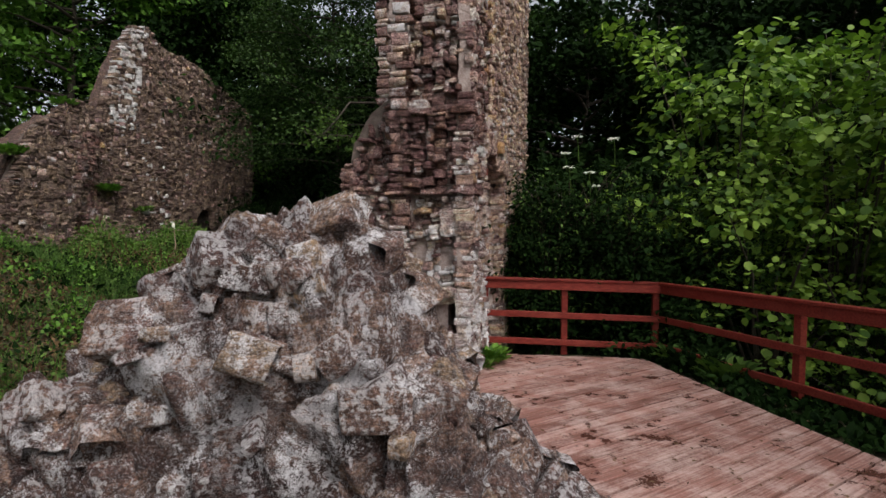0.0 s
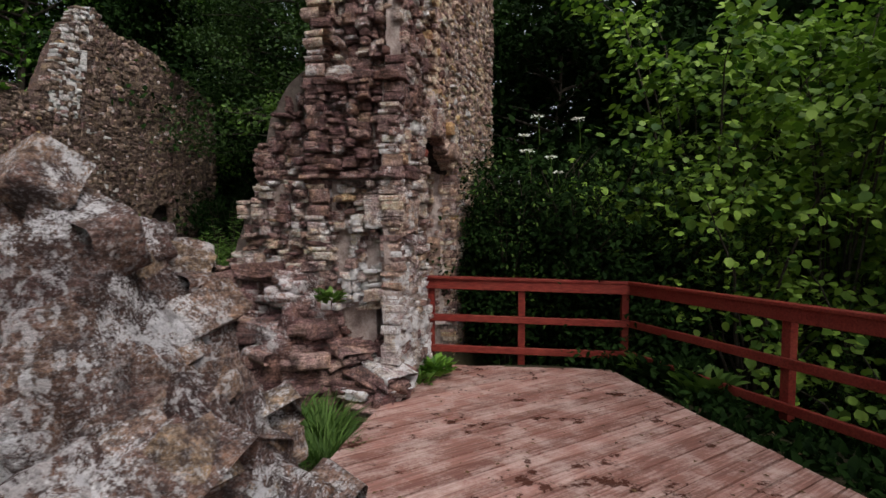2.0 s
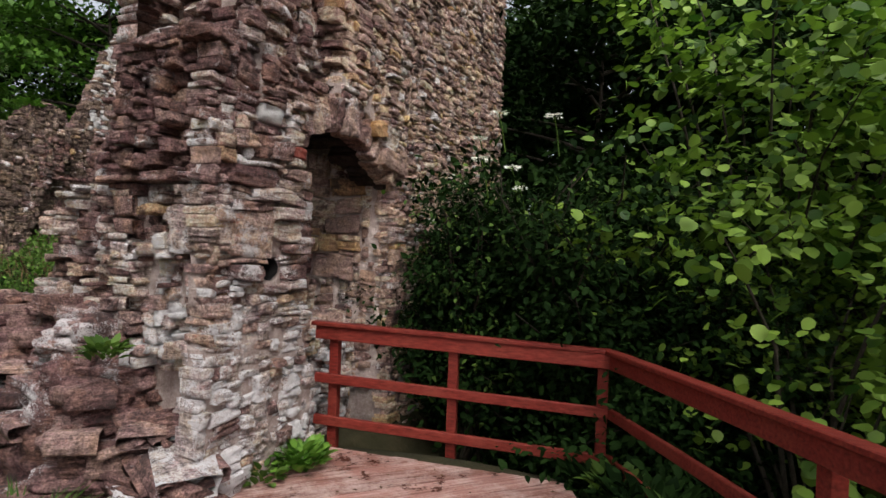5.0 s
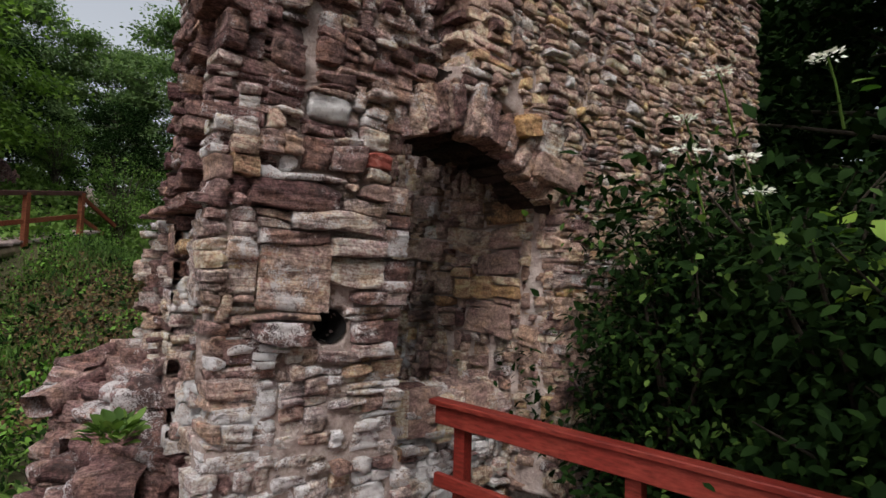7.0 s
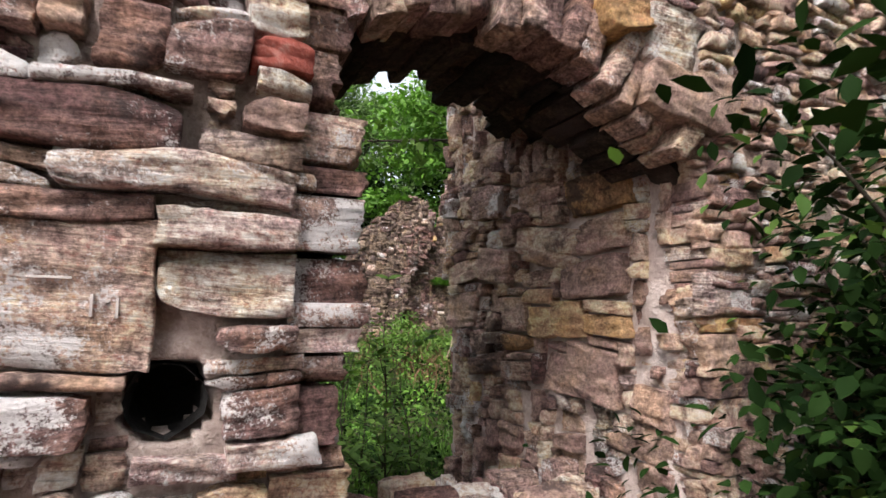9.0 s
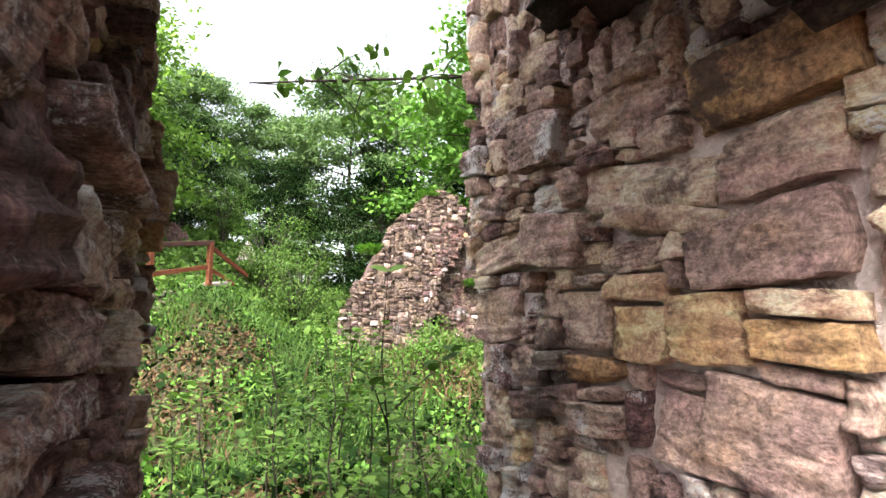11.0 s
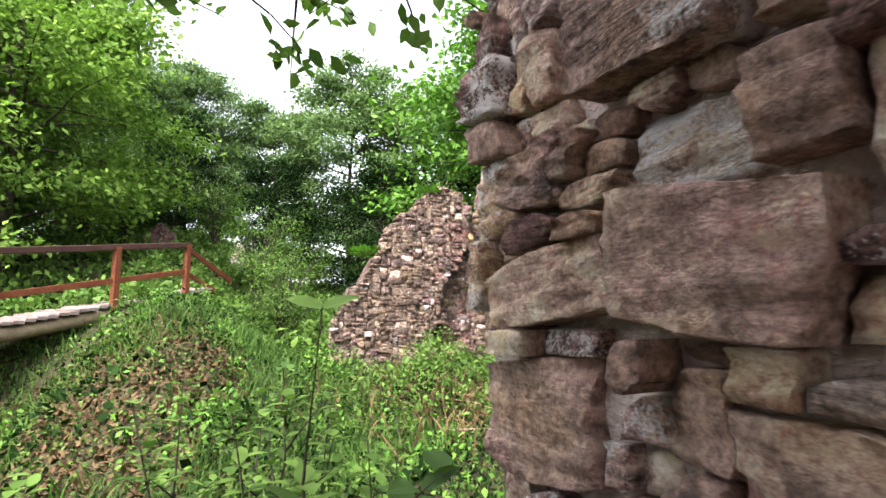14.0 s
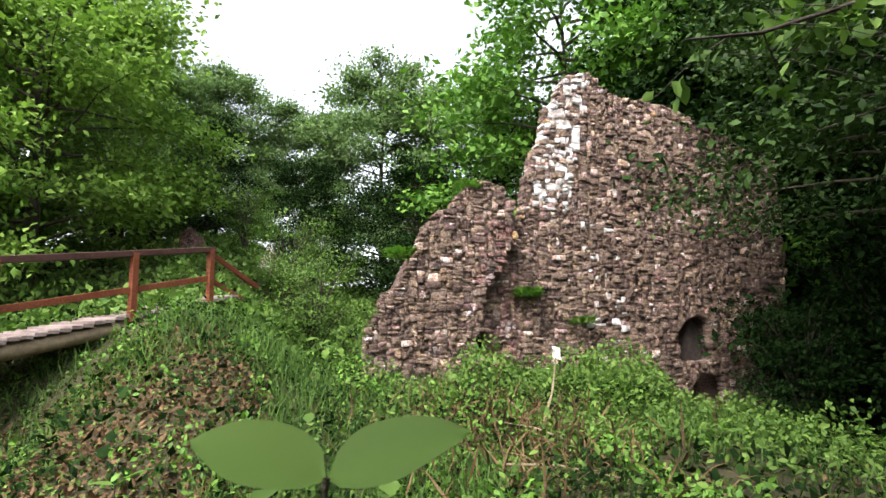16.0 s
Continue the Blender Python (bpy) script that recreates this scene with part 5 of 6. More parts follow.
def leaves_arrays(places, aims, ups, sizes, shape):
    """Leaves at places, each pointing along aim with its face towards up, as arrays."""
    base, tri = LEAF_SHAPES[shape]
    base, tri = np.array(base), np.array(tri)
    y = aims / np.linalg.norm(aims, axis=1, keepdims=True)
    x = np.cross(y, ups)
    x /= np.linalg.norm(x, axis=1, keepdims=True) + 1e-9
    z = np.cross(x, y)
    s = np.asarray(sizes)[:, None, None]
    co = places[:, None, :] + s * (base[None, :, 0:1] * x[:, None, :] + base[None, :, 1:2] * y[:, None, :] + base[None, :, 2:3] * z[:, None, :])
    tris = tri[None] + (np.arange(len(places)) * len(base))[:, None, None]
    return co.reshape(-1, 3), tris.reshape(-1, 3)


def sprays(tips, dirs, n_each, spread, size, shape, rs, flat=0.65):
    """Leaves in loose flat sprays round twig tips."""
    n = len(tips) * n_each
    t = np.repeat(tips, n_each, axis=0)
    d = np.repeat(dirs, n_each, axis=0)
    off = rs.normal(size=(n, 3)) * spread
    off[:, 2] *= 0.45
    aim = d * 0.8 + rs.normal(size=(n, 3)) * 0.7 + np.array([0, 0, -0.25])
    up = rs.normal(size=(n, 3)) * (1 - flat) + np.array([0, 0, 1.0]) * flat + d * 0.35
    sz = size * rs.uniform(0.6, 1.25, n)
    return leaves_arrays(t + off, aim, up, sz, shape)


def tree_meshes(name, seed, height, radius, low, limbs, leaves, size, material, shape="simple", trunk=0.16, lean=0.0, twigs=16):
    """Trunk and crown meshes of a tree whose foot is at the origin."""
    r, rs = random.Random(seed), np.random.RandomState(seed)
    tp = [(0, 0, -0.4)]
    for i in range(1, 7):
        f = i / 6
        tp.append((lean * f * height * 0.3 + r.uniform(-0.12, 0.12), r.uniform(-0.12, 0.12), f * height * 0.93))
    wood = [tube_arrays(tp, [trunk * (1.25 - 1.15 * i / 6) for i in range(7)], 8)]
    tips, dirs = [], []
    for k in range(limbs):
        f = low + (0.97 - low) * (k + r.random()) / limbs
        i = min(5, int(f * 6))
        p0 = Vector(tp[i]).lerp(Vector(tp[i + 1]), f * 6 - i) if i < 6 else Vector(tp[6])
        a = k * 2.4 + r.uniform(-0.5, 0.5)
        reach = radius * (0.3 + 0.7 * math.sin(math.pi * min(1, (f - low) / (1.0 - low) * 0.72 + 0.26))) * r.uniform(0.65, 1.12)
        d = Vector((math.cos(a), math.sin(a), r.uniform(0.0, 0.5)))
        pts = [p0]
        for s in range(1, 5):
            pts.append(p0 + d * reach * s / 4 + Vector((r.uniform(-0.1, 0.1), r.uniform(-0.1, 0.1), -0.08 * s * s * reach / 8)))
        wood.append(tube_arrays(pts, [trunk * 0.36, trunk * 0.27, trunk * 0.18, trunk * 0.1, 0.008], 5))
        for s in range(twigs):
            g = r.uniform(0.25, 1.0) ** 0.7
            j = min(3, int(g * 4))
            q = pts[j].lerp(pts[j + 1], g * 4 - j)
            td = (d + Vector((r.uniform(-0.9, 0.9), r.uniform(-0.9, 0.9), r.uniform(-0.35, 0.45)))).normalized()
            tips.append(tuple(q + td * r.uniform(0.1, 0.32) * reach * 0.8))
            dirs.append(tuple(td))
    tips, dirs = np.array(tips), np.array(dirs)
    co, tr = sprays(tips, dirs, max(3, leaves // len(tips)), radius * 0.1, size, shape, rs)
    wc, wt = join_arrays(wood)
    return fast_mesh(name + "_trunk", wc, wt, M_BARK), fast_mesh(name + "_crown", co, tr, material)


def place_tree(meshes, x, y, scale, turn, label, group="", name="tree", z=None, stretch=1.0):
    zz = ground_z(x, y) if z is None else z
    t = thing(name, label, "tree" if name == "tree" else name.replace("_", " "), group, at=(x, y, zz))
    t.rotation_euler = (0, 0, radians(turn))
    t.scale = (scale, scale, scale * stretch)
    for nm, me in zip(("trunk", "crown"), meshes):
        ob = new(nm, me)
        ob.parent = t
    return t


T_BEECH = tree_meshes("beech", 3, 12.0, 4.4, 0.04, 66, 50000, 0.2, M_BEECH, twigs=24)
T_DARK = tree_meshes("hornbeam", 5, 13.0, 4.6, 0.06, 56, 26000, 0.23, M_LEAF_DARK_SHADE, twigs=22)
T_BRIGHT = tree_meshes("maple", 8, 12.0, 4.2, 0.06, 50, 24000, 0.22, M_LEAF_BRIGHT, twigs=22)
T_FAR = tree_meshes("far_beech", 17, 13.5, 4.4, 0.05, 62, 42000, 0.22, M_LEAF_HAZE, twigs=24)
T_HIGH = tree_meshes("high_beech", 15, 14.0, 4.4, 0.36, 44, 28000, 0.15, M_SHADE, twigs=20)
WOOD = "trees of the surrounding wood"
L_MID, L_DRK, L_BRT = "broadleaf tree with layered green foliage", "shaded broadleaf tree with dark green foliage", "broadleaf tree with fresh light green foliage"
for mesh, x, y, s, turn, lab in (
    # beyond the bridge and the curtain wall
    (T_BEECH, -19.5, 1.5, 1.05, 10, L_MID), (T_BEECH, -23.5, -3.5, 1.25, 80, L_MID), (T_BRIGHT, -15.5, -2.5, 0.9, 200, L_BRT),
    (T_FAR, -34.0, 5.0, 0.85, 30, L_MID), (T_FAR, -36.0, 10.0, 0.95, 130, L_MID), (T_FAR, -34.0, 14.5, 1.15, 220, L_MID), (T_FAR, -37.0, 0.5, 1.0, 200, L_MID), (T_FAR, -29.0, -1.5, 0.8, 120, L_MID), (T_FAR, -31.0, 2.5, 0.75, 60, L_MID),
    (T_FAR, -31.0, 18.5, 1.2, 300, L_MID), (T_DARK, -26.0, 22.0, 1.15, 40, L_DRK), (T_BRIGHT, -20.5, 19.5, 1.45, 90, L_BRT), (T_BRIGHT, -19.0, 24.5, 1.6, 210, L_BRT), (T_DARK, -15.5, 23.0, 1.25, 300, L_DRK),
    (T_DARK, -18.0, 23.5, 1.15, 150, L_DRK), (T_DARK, -28.0, 9.5, 0.5, 15, L_DRK), (T_DARK, -26.0, 14.5, 0.6, 75, L_DRK), (T_DARK, -29.5, 5.0, 0.5, 175, L_DRK),
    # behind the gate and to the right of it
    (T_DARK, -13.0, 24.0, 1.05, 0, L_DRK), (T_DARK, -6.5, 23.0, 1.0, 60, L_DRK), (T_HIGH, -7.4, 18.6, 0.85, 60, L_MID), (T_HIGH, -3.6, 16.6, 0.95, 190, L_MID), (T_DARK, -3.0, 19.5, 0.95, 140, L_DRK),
    (T_DARK, -0.5, 20.5, 1.05, 250, L_DRK), (T_DARK, 3.5, 17.0, 1.0, 310, L_DRK), (T_DARK, 7.5, 15.0, 0.95, 20, L_DRK),
    (T_DARK, 6.0, 22.0, 1.1, 200, L_DRK),
    (T_DARK, -17.0, 27.0, 1.1, 240, L_DRK), (T_DARK, -11.0, 29.0, 1.1, 140, L_DRK), (T_DARK, 15.0, 17.0, 1.1, 280, L_DRK), (T_DARK, 4.5, 15.8, 0.85, 95, L_DRK),
    (T_DARK, -6.0, 26.0, 1.1, 5, L_DRK), (T_BEECH, 11.5, 13.5, 0.95, 15, L_MID), (T_DARK, 12.0, 19.0, 1.1, 215, L_DRK), (T_DARK, 8.5, 18.5, 1.0, 115, L_DRK), (T_DARK, 1.5, 14.5, 0.85, 15, L_DRK),
    # behind the camera; both high trees are unseen, added to shade the shrubs
    (T_HIGH, 9.6, 4.0, 1.0, 110, L_MID), (T_HIGH, 12.5, 8.0, 1.0, 20, L_MID), (T_BEECH, 5.0, -19.0, 1.0, 33, L_MID), (T_BEECH, -6.0, -17.0, 1.0, 77, L_MID), (T_BEECH, -14.0, -13.0, 1.0, 177, L_MID),
):
    place_tree(mesh, x, y, s, turn, lab, WOOD)


def bush_meshes(name, seed, height, radius, stems, leaves, size, material, shape, bare=0.2):
    r, rs = random.Random(seed), np.random.RandomState(seed)
    wood, tips, dirs = [], [], []
    for k in range(stems):
        a = k * 2.4 + r.uniform(-0.6, 0.6)
        out = radius * r.uniform(0.25, 1.0)
        top = height * r.uniform(0.45, 1.0)
        pts = [Vector((r.uniform(-0.2, 0.2), r.uniform(-0.2, 0.2), -0.2))]
        for s in range(1, 6):
            f = s / 5
            pts.append(Vector((math.cos(a) * out * f ** 1.4, math.sin(a) * out * f ** 1.4, top * (1 - (1 - f) ** 1.6))) + Vector((r.uniform(-0.08, 0.08), r.uniform(-0.08, 0.08), 0)))
        wood.append(tube_arrays(pts, [0.03, 0.026, 0.021, 0.016, 0.01, 0.004], 5))
        for s in range(14):
            g = r.uniform(bare, 1.0)
            j = min(4, int(g * 5))
            q = pts[j].lerp(pts[j + 1], g * 5 - j)
            td = Vector((math.cos(a) + r.uniform(-1, 1), math.sin(a) + r.uniform(-1, 1), r.uniform(-0.3, 0.6))).normalized()
            tips.append(tuple(q + td * r.uniform(0.1, 0.55)))
            dirs.append(tuple(td))
    tips, dirs = np.array(tips), np.array(dirs)
    co, tr = sprays(tips, dirs, max(2, leaves // len(tips)), 0.17, size, shape, rs, 0.75)
    wc, wt = join_arrays(wood)
    return fast_mesh(name + "_stems", wc, wt, M_BARK), fast_mesh(name + "_leaves", co, tr, material)


B_MAPLE = bush_meshes("hazel_bush", 21, 9.0, 2.1, 24, 4000, 0.13, M_HAZEL, "round", 0.55)
B_NEAR = bush_meshes("young_hazel", 24, 4.0, 1.35, 14, 1100, 0.115, M_HAZEL, "round", 0.5)
# leaf colour carries the shade behind the railing
B_DARK = bush_meshes("dark_bush", 22, 3.6, 1.5, 36, 14000, 0.085, M_LEAF_DARK_SHADE, "oval")
B_SPRAY = bush_meshes("hornbeam_shoots", 25, 3.9, 1.0, 14, 900, 0.08, M_LEAF, "oval", 0.3)
B_MID = bush_meshes("mid_bush", 23, 3.4, 1.5, 24, 6000, 0.09, M_LEAF, "oval")
for mesh, x, y, s, turn, lab in (
    (B_MAPLE, 3.9, 10.2, 0.95, 20, "young hazel bush with fresh light green leaves"), (B_MAPLE, 5.4, 9.6, 1.0, 290, "young hazel bush with fresh light green leaves"), (B_MAPLE, 6.9, 8.6, 0.95, 190, "young hazel bush with fresh light green leaves"), (B_MAPLE, 5.6, 11.6, 1.1, 240, "young hazel bush with fresh light green leaves"), (B_MAPLE, 7.6, 11.0, 1.15, 90, "young hazel bush with fresh light green leaves"),
    (B_NEAR, 4.1, 8.6, 1.0, 15, "young hazel bush leaning over the railing"), (B_NEAR, 3.2, 9.2, 0.95, 140, "young hazel bush leaning over the railing"), (B_NEAR, 5.4, 8.0, 1.0, 250, "young hazel bush leaning over the railing"),
    (B_DARK, 2.05, 9.3, 1.15, 40, "dark shrub in flower against the wall"), (B_SPRAY, 1.0, 9.0, 0.85, 60, "hornbeam shoots with drooping green leaves by the wall"), (B_DARK, 0.95, 9.3, 0.85, 230, "dense green shrub behind the railing, leaves darkened as shade"), (B_SPRAY, 1.3, 9.3, 1.1, 160, "hornbeam shoots with drooping green leaves by the wall"), (B_DARK, 1.0, 9.6, 0.95, 70, "dense green shrub behind the railing, leaves darkened as shade"), (B_DARK, 1.25, 10.6, 1.15, 170, "dense green shrub behind the railing, leaves darkened as shade"), (B_DARK, 2.95, 9.4, 1.0, 270, "dense green shrub behind the railing, leaves darkened as shade"), (B_DARK, 2.2, 9.3, 1.0, 10, "dense green shrub behind the railing, leaves darkened as shade"), (B_DARK, 3.3, 9.3, 0.9, 90, "dense green shrub behind the railing, leaves darkened as shade"), (B_DARK, 5.6, 7.5, 0.8, 200, "dense green shrub behind the railing, leaves darkened as shade"), (B_DARK, 1.6, 10.4, 1.2, 300, "dense green shrub behind the railing, leaves darkened as shade"), (B_DARK, 6.8, 5.2, 0.9, 50, "dense green shrub behind the railing, leaves darkened as shade"), (B_DARK, 4.6, 10.8, 1.3, 130, "dense green shrub behind the railing, leaves darkened as shade"), (B_DARK, 7.6, 9.6, 1.3, 220, "dense green shrub behind the railing, leaves darkened as shade"),
    (B_MID, -14.8, 9.0, 0.8, 100, "green shrub at the edge of the wood"), (B_DARK, -5.0, 16.0, 1.0, 160, "shade-darkened green shrub at the edge of the wood"), (B_DARK, -11, 23.5, 1.8, 25, "shade-darkened green shrub at the edge of the wood"), (B_DARK, -9.5, 20.5, 1.3, 35, "shade-darkened green shrub at the edge of the wood"), (B_DARK, -13.5, 28, 2.2, 85, "shade-darkened green shrub at the edge of the wood"), (B_DARK, -9, 22.5, 1.6, 20, "shade-darkened green shrub at the edge of the wood"), (B_DARK, -5.5, 20.5, 1.5, 70, "shade-darkened green shrub at the edge of the wood"), (B_DARK, -12, 25, 1.7, 130, "shade-darkened green shrub at the edge of the wood"), (B_DARK, -14.5, 24.5, 2.2, 200, "shade-darkened green shrub at the edge of the wood"), (B_DARK, -10.5, 18.8, 1.0, 20, "shade-darkened green shrub at the edge of the wood"), (B_DARK, -8, 26, 1.8, 250, "shade-darkened green shrub at the edge of the wood"), (B_MID, -19, 8.5, 1.0, 30, "green shrub at the edge of the wood"), (B_MID, -22, 0.5, 1.3, 10, "green shrub at the edge of the wood"), (B_MID, -23, 4.0, 1.1, 60, "green shrub at the edge of the wood"), (B_MID, -20.5, -2.5, 1.3, 110, "green shrub at the edge of the wood"), (B_MID, -18, -5.5, 1.3, 150, "green shrub at the edge of the wood"), (B_MID, -26.5, 2.0, 1.5, 210, "green shrub at the edge of the wood"), (B_MID, -25, 7.0, 0.9, 250, "green shrub at the edge of the wood"),
):
    place_tree(mesh, x, y, s, turn, lab, "shrubs round the ruin", "shrub")


# ---- ground cover ----
def cover(name, n, inside, size, shape, material, label, seed, tilt=0.5, lift=(0.0, 0.25), z_of=ground_z, box=(-16, -1, -2, 24)):
    """Small leaves or blades scattered over the ground."""
    rs = np.random.RandomState(seed)
    pts = []
    while len(pts) < n:
        x, y = rs.uniform(box[0], box[1]), rs.uniform(box[2], box[3])
        if inside(x, y) > rs.uniform():
            pts.append((x, y, z_of(x, y) + rs.uniform(*lift) * max(0.12, 0.55 + 1.5 * noise.noise((x * 0.8, y * 0.8, 2.0)))))
    p = np.array(pts)
    aim = rs.normal(size=(n, 3)) + np.array([0, 0, tilt])
    up = rs.normal(size=(n, 3)) * 0.5 + np.array([0, 0, 1.0])
    co, tr = leaves_arrays(p, aim, up, size * rs.uniform(0.5, 1.3, n), shape)
    tagged(new(name, fast_mesh(name, co, tr, material)), label, "undergrowth", kind="stuff")


def green_zone(x, y):
    if x > -2.1 and y < 7 or x > -1.9:
        return 0
    if -7 < x < -2 and y < 3.6 + 0.6 * noise.noise((x, y, 0)):
        return 0.02
    if abs(x + 12.9) < 0.75 and 9.9 < y < 21.2:
        return 0
    d = math.hypot(x + 3, y - 8)
    # thinned so the dark soil shows in place of shade under the trees
    if y > 12.0 and x > -8.0:
        return 0.16
    if 3.5 < y < 7.5 and -10 < x < -4 and noise.noise((x * 0.7, y * 0.7, 3)) > -0.15:
        return 0.3
    return min(1.0, 0.25 + 4.0 / (d + 1)) * (0.35 + 0.65 * (noise.noise((x * 0.6, y * 0.6, 1)) > -0.25))


cover("ground_ivy", 62000, green_zone, 0.06, "simple", M_LEAF, "low green woodland herbs covering the bank", 71, 0.3, (0.02, 0.3))
cover("wood_herbs", 46000, green_zone, 0.068, "oval", M_LEAF_DARK_SHADE, "dark green woodland herbs between the weeds", 77, 0.5, (0.02, 0.4))
cover("bramble_leaves", 20000, lambda x, y: green_zone(x, y) * (noise.noise((x * 0.9, y * 0.9, 9)) > 0.1), 0.075, "oval", M_LEAF_BRIGHT, "fresh green weeds in patches on the bank", 72, 0.4, (0.1, 0.6))
cover("grass", 30000, lambda x, y: green_zone(x, y) * (noise.noise((x * 0.4, y * 0.4, 5)) > -0.1), 0.3, "blade", M_GRASS, "long thin grass on the bank", 73, 2.2, (0.0, 0.03))
cover("hill_weeds", 70000, lambda x, y: 1.0 if y < 9.5 or x < -14.5 else 0.0, 0.2, "simple", M_LEAF, "green weeds on the hillside beyond the bridge", 75, 0.4, (0.05, 0.5), box=(-34, -12.5, -8, 24))
cover("dry_stalks", 900, lambda x, y: math.exp(-((x + 8.2) ** 2 / 3 + (y - 10.9) ** 2 / 1.5)), 0.5, "blade", M_DRY, "dry brown stalks among the weeds", 78, 0.8, (0.0, 0.2))
cover("nettles", 22000, lambda x, y: math.exp(-((x + 9.8) ** 2 / 6 + (y - 13.6) ** 2 / 7)), 0.09, "oval", M_LEAF, "bright green nettles below the curtain wall", 76, 0.3, (0.05, 0.75))
cover("leaf_litter", 34000, lambda x, y: (1.0 if 3.5 < y < 8.0 and -11 < x < -4 else 0.06) if -16 < x < -1.9 else 0, 0.085, "simple", M_DRY, "dry brown fallen leaves", 74, 0.0, (0.0, 0.03))


def wood_floor(x, y):
    if x > -2.6 and -1.5 < y < 12.5 and x < 7.0 or abs(x - 1.5) < 1.2 and y < 0:
        return 0
    if abs(x + 12.7) < 1.0 and 9.7 < y < 21.4:
        return 0
    return 0.4 + 0.6 * (noise.noise((x * 0.3, y * 0.3, 6)) > 0)


def path_edge(x, y):
    if not (-2.6 < x < 0.3 and 3.2 < y < 5.6):
        return 0
    return 1.0 if noise.noise((x * 1.3, y * 1.3, 8)) > 0.05 else 0.12


cover("woodland_floor", 42000, wood_floor, 0.17, "simple", M_LEAF_DARK_SHADE, "dark green undergrowth on the woodland floor", 79, 0.4, (0.0, 0.25), box=(-30, 18, -18, 30))
cover("path_grass", 7000, path_edge, 0.16, "blade", M_GRASS, "short grass along the edge of the planks", 80, 1.6, (0.0, 0.02), box=(-2.6, 0.3, 3.2, 5.6))
cover("path_litter", 2600, lambda x, y: 1.0 if -2.6 < x < 0.3 and 3.0 < y < 5.8 else 0.0, 0.04, "simple", M_DRY, "small dry leaves on the bare path", 81, 0.0, (0.0, 0.02), box=(-2.6, 0.3, 3.0, 5.8))

def beside_deck(x, y):
    a = (x - 2.64) * 0.9 + (y - 6.95) * 0.44
    return 1.0 if 0.05 < a < 1.1 else 0.0


cover("railing_weeds", 5200, beside_deck, 0.11, "oval", M_LEAF_DARK_SHADE, "dark green weeds between the planks and the railing", 82, 0.5, (0.0, 0.16), box=(2.3, 6.4, 1.5, 8.2))

# ---- small plants and clutter ----
def sapling(x, y, top, seed, lab, big=1.0):
    """A thin upright shoot with opposite oval leaves."""
    r, rs = random.Random(seed), np.random.RandomState(seed)
    z0 = ground_z(x, y)
    h = top - z0
    t = thing("sapling", lab, "sapling", "saplings on the bank", at=(x, y, z0))
    wood, pl, ai, up, sz = [], [], [], [], []

    def shoot(p0, d, length, rad, n):
        pts = [p0 + d * length * f + Vector((0.05 * noise.noise((f * 3, seed, 0)), 0.05 * noise.noise((f * 3, seed, 5)), 0)) * length for f in (0, 0.2, 0.4, 0.6, 0.8, 1.0)]
        wood.append(tube_arrays(pts, [rad * (1 - 0.15 * i) for i in range(6)], 5))
        for k in range(n):
            g = 0.25 + (0.55 if big > 1.1 and length > 1 else 0.75) * (k + 1) / n
            j = min(4, int(g * 5))
            q = pts[j].lerp(pts[j + 1], g * 5 - j)
            for sgn in (0, math.pi):
                a = k * 1.57 + sgn + r.uniform(-0.3, 0.3)
                pl.append(tuple(q))
                ai.append((math.cos(a), math.sin(a), r.uniform(0.0, 0.6)))
                up.append((-math.cos(a) * 0.3, -math.sin(a) * 0.3, 1.0))
                sz.append(r.uniform(0.07, 0.12) * big)
        return pts

    main = shoot(Vector((0, 0, -0.05)), Vector((0, 0, 1)) if big > 1.1 else Vector((r.uniform(-0.12, 0.12), r.uniform(-0.12, 0.12), 1)), h, 0.011, int(h * 9))
    for k in range(int(h * 4)):
        g = r.uniform(0.25, 0.68 if big > 1.1 else 0.9)
        j = min(4, int(g * 5))
        a = k * 2.4
        shoot(main[j].lerp(main[j + 1], g * 5 - j), Vector((math.cos(a), math.sin(a), r.uniform(0.5, 1.2))).normalized(), r.uniform(0.2, 0.45) * big, 0.005, 5)
    if big > 1.1:
        for sgn in (1, -1):
            pl.append(tuple(main[5]))
            ai.append((0.31 * sgn - 0.1, 0.95 * sgn, 0.3))
            up.append((0.5, -0.15, 1.0))
            sz.append(0.105)
    co, tr = join_arrays(wood)
    ob = new("stem", fast_mesh("stem", co, tr, M_BARK))
    ob.parent = t
    co, tr = leaves_arrays(np.array(pl), np.array(ai), np.array(up), np.array(sz), "fine" if big > 1.1 else "oval")
    me = fast_mesh("leaves", co, tr, M_LEAF)
    me.polygons.foreach_set("use_smooth", [True] * len(me.polygons))
    ob = new("leaves", me)
    ob.parent = t


for i, (x, y, top) in enumerate(((-2.06, 7.99, 2.065), (-2.45, 7.85, 1.72), (-2.95, 7.9, 1.85), (-2.6, 8.15, 1.6), (-2.75, 7.62, 1.75), (-3.0, 8.1, 1.7), (-2.6, 7.2, 1.5), (-3.4, 7.5, 1.75), (-3.6, 8.6, 1.5), (-2.55, 8.45, 1.45), (-4.1, 7.9, 1.6), (-3.2, 6.9, 1.45))):
    sapling(x, y, top, 200 + i, "slender green sapling with paired oval leaves", 1.15 if i == 0 else 0.9)


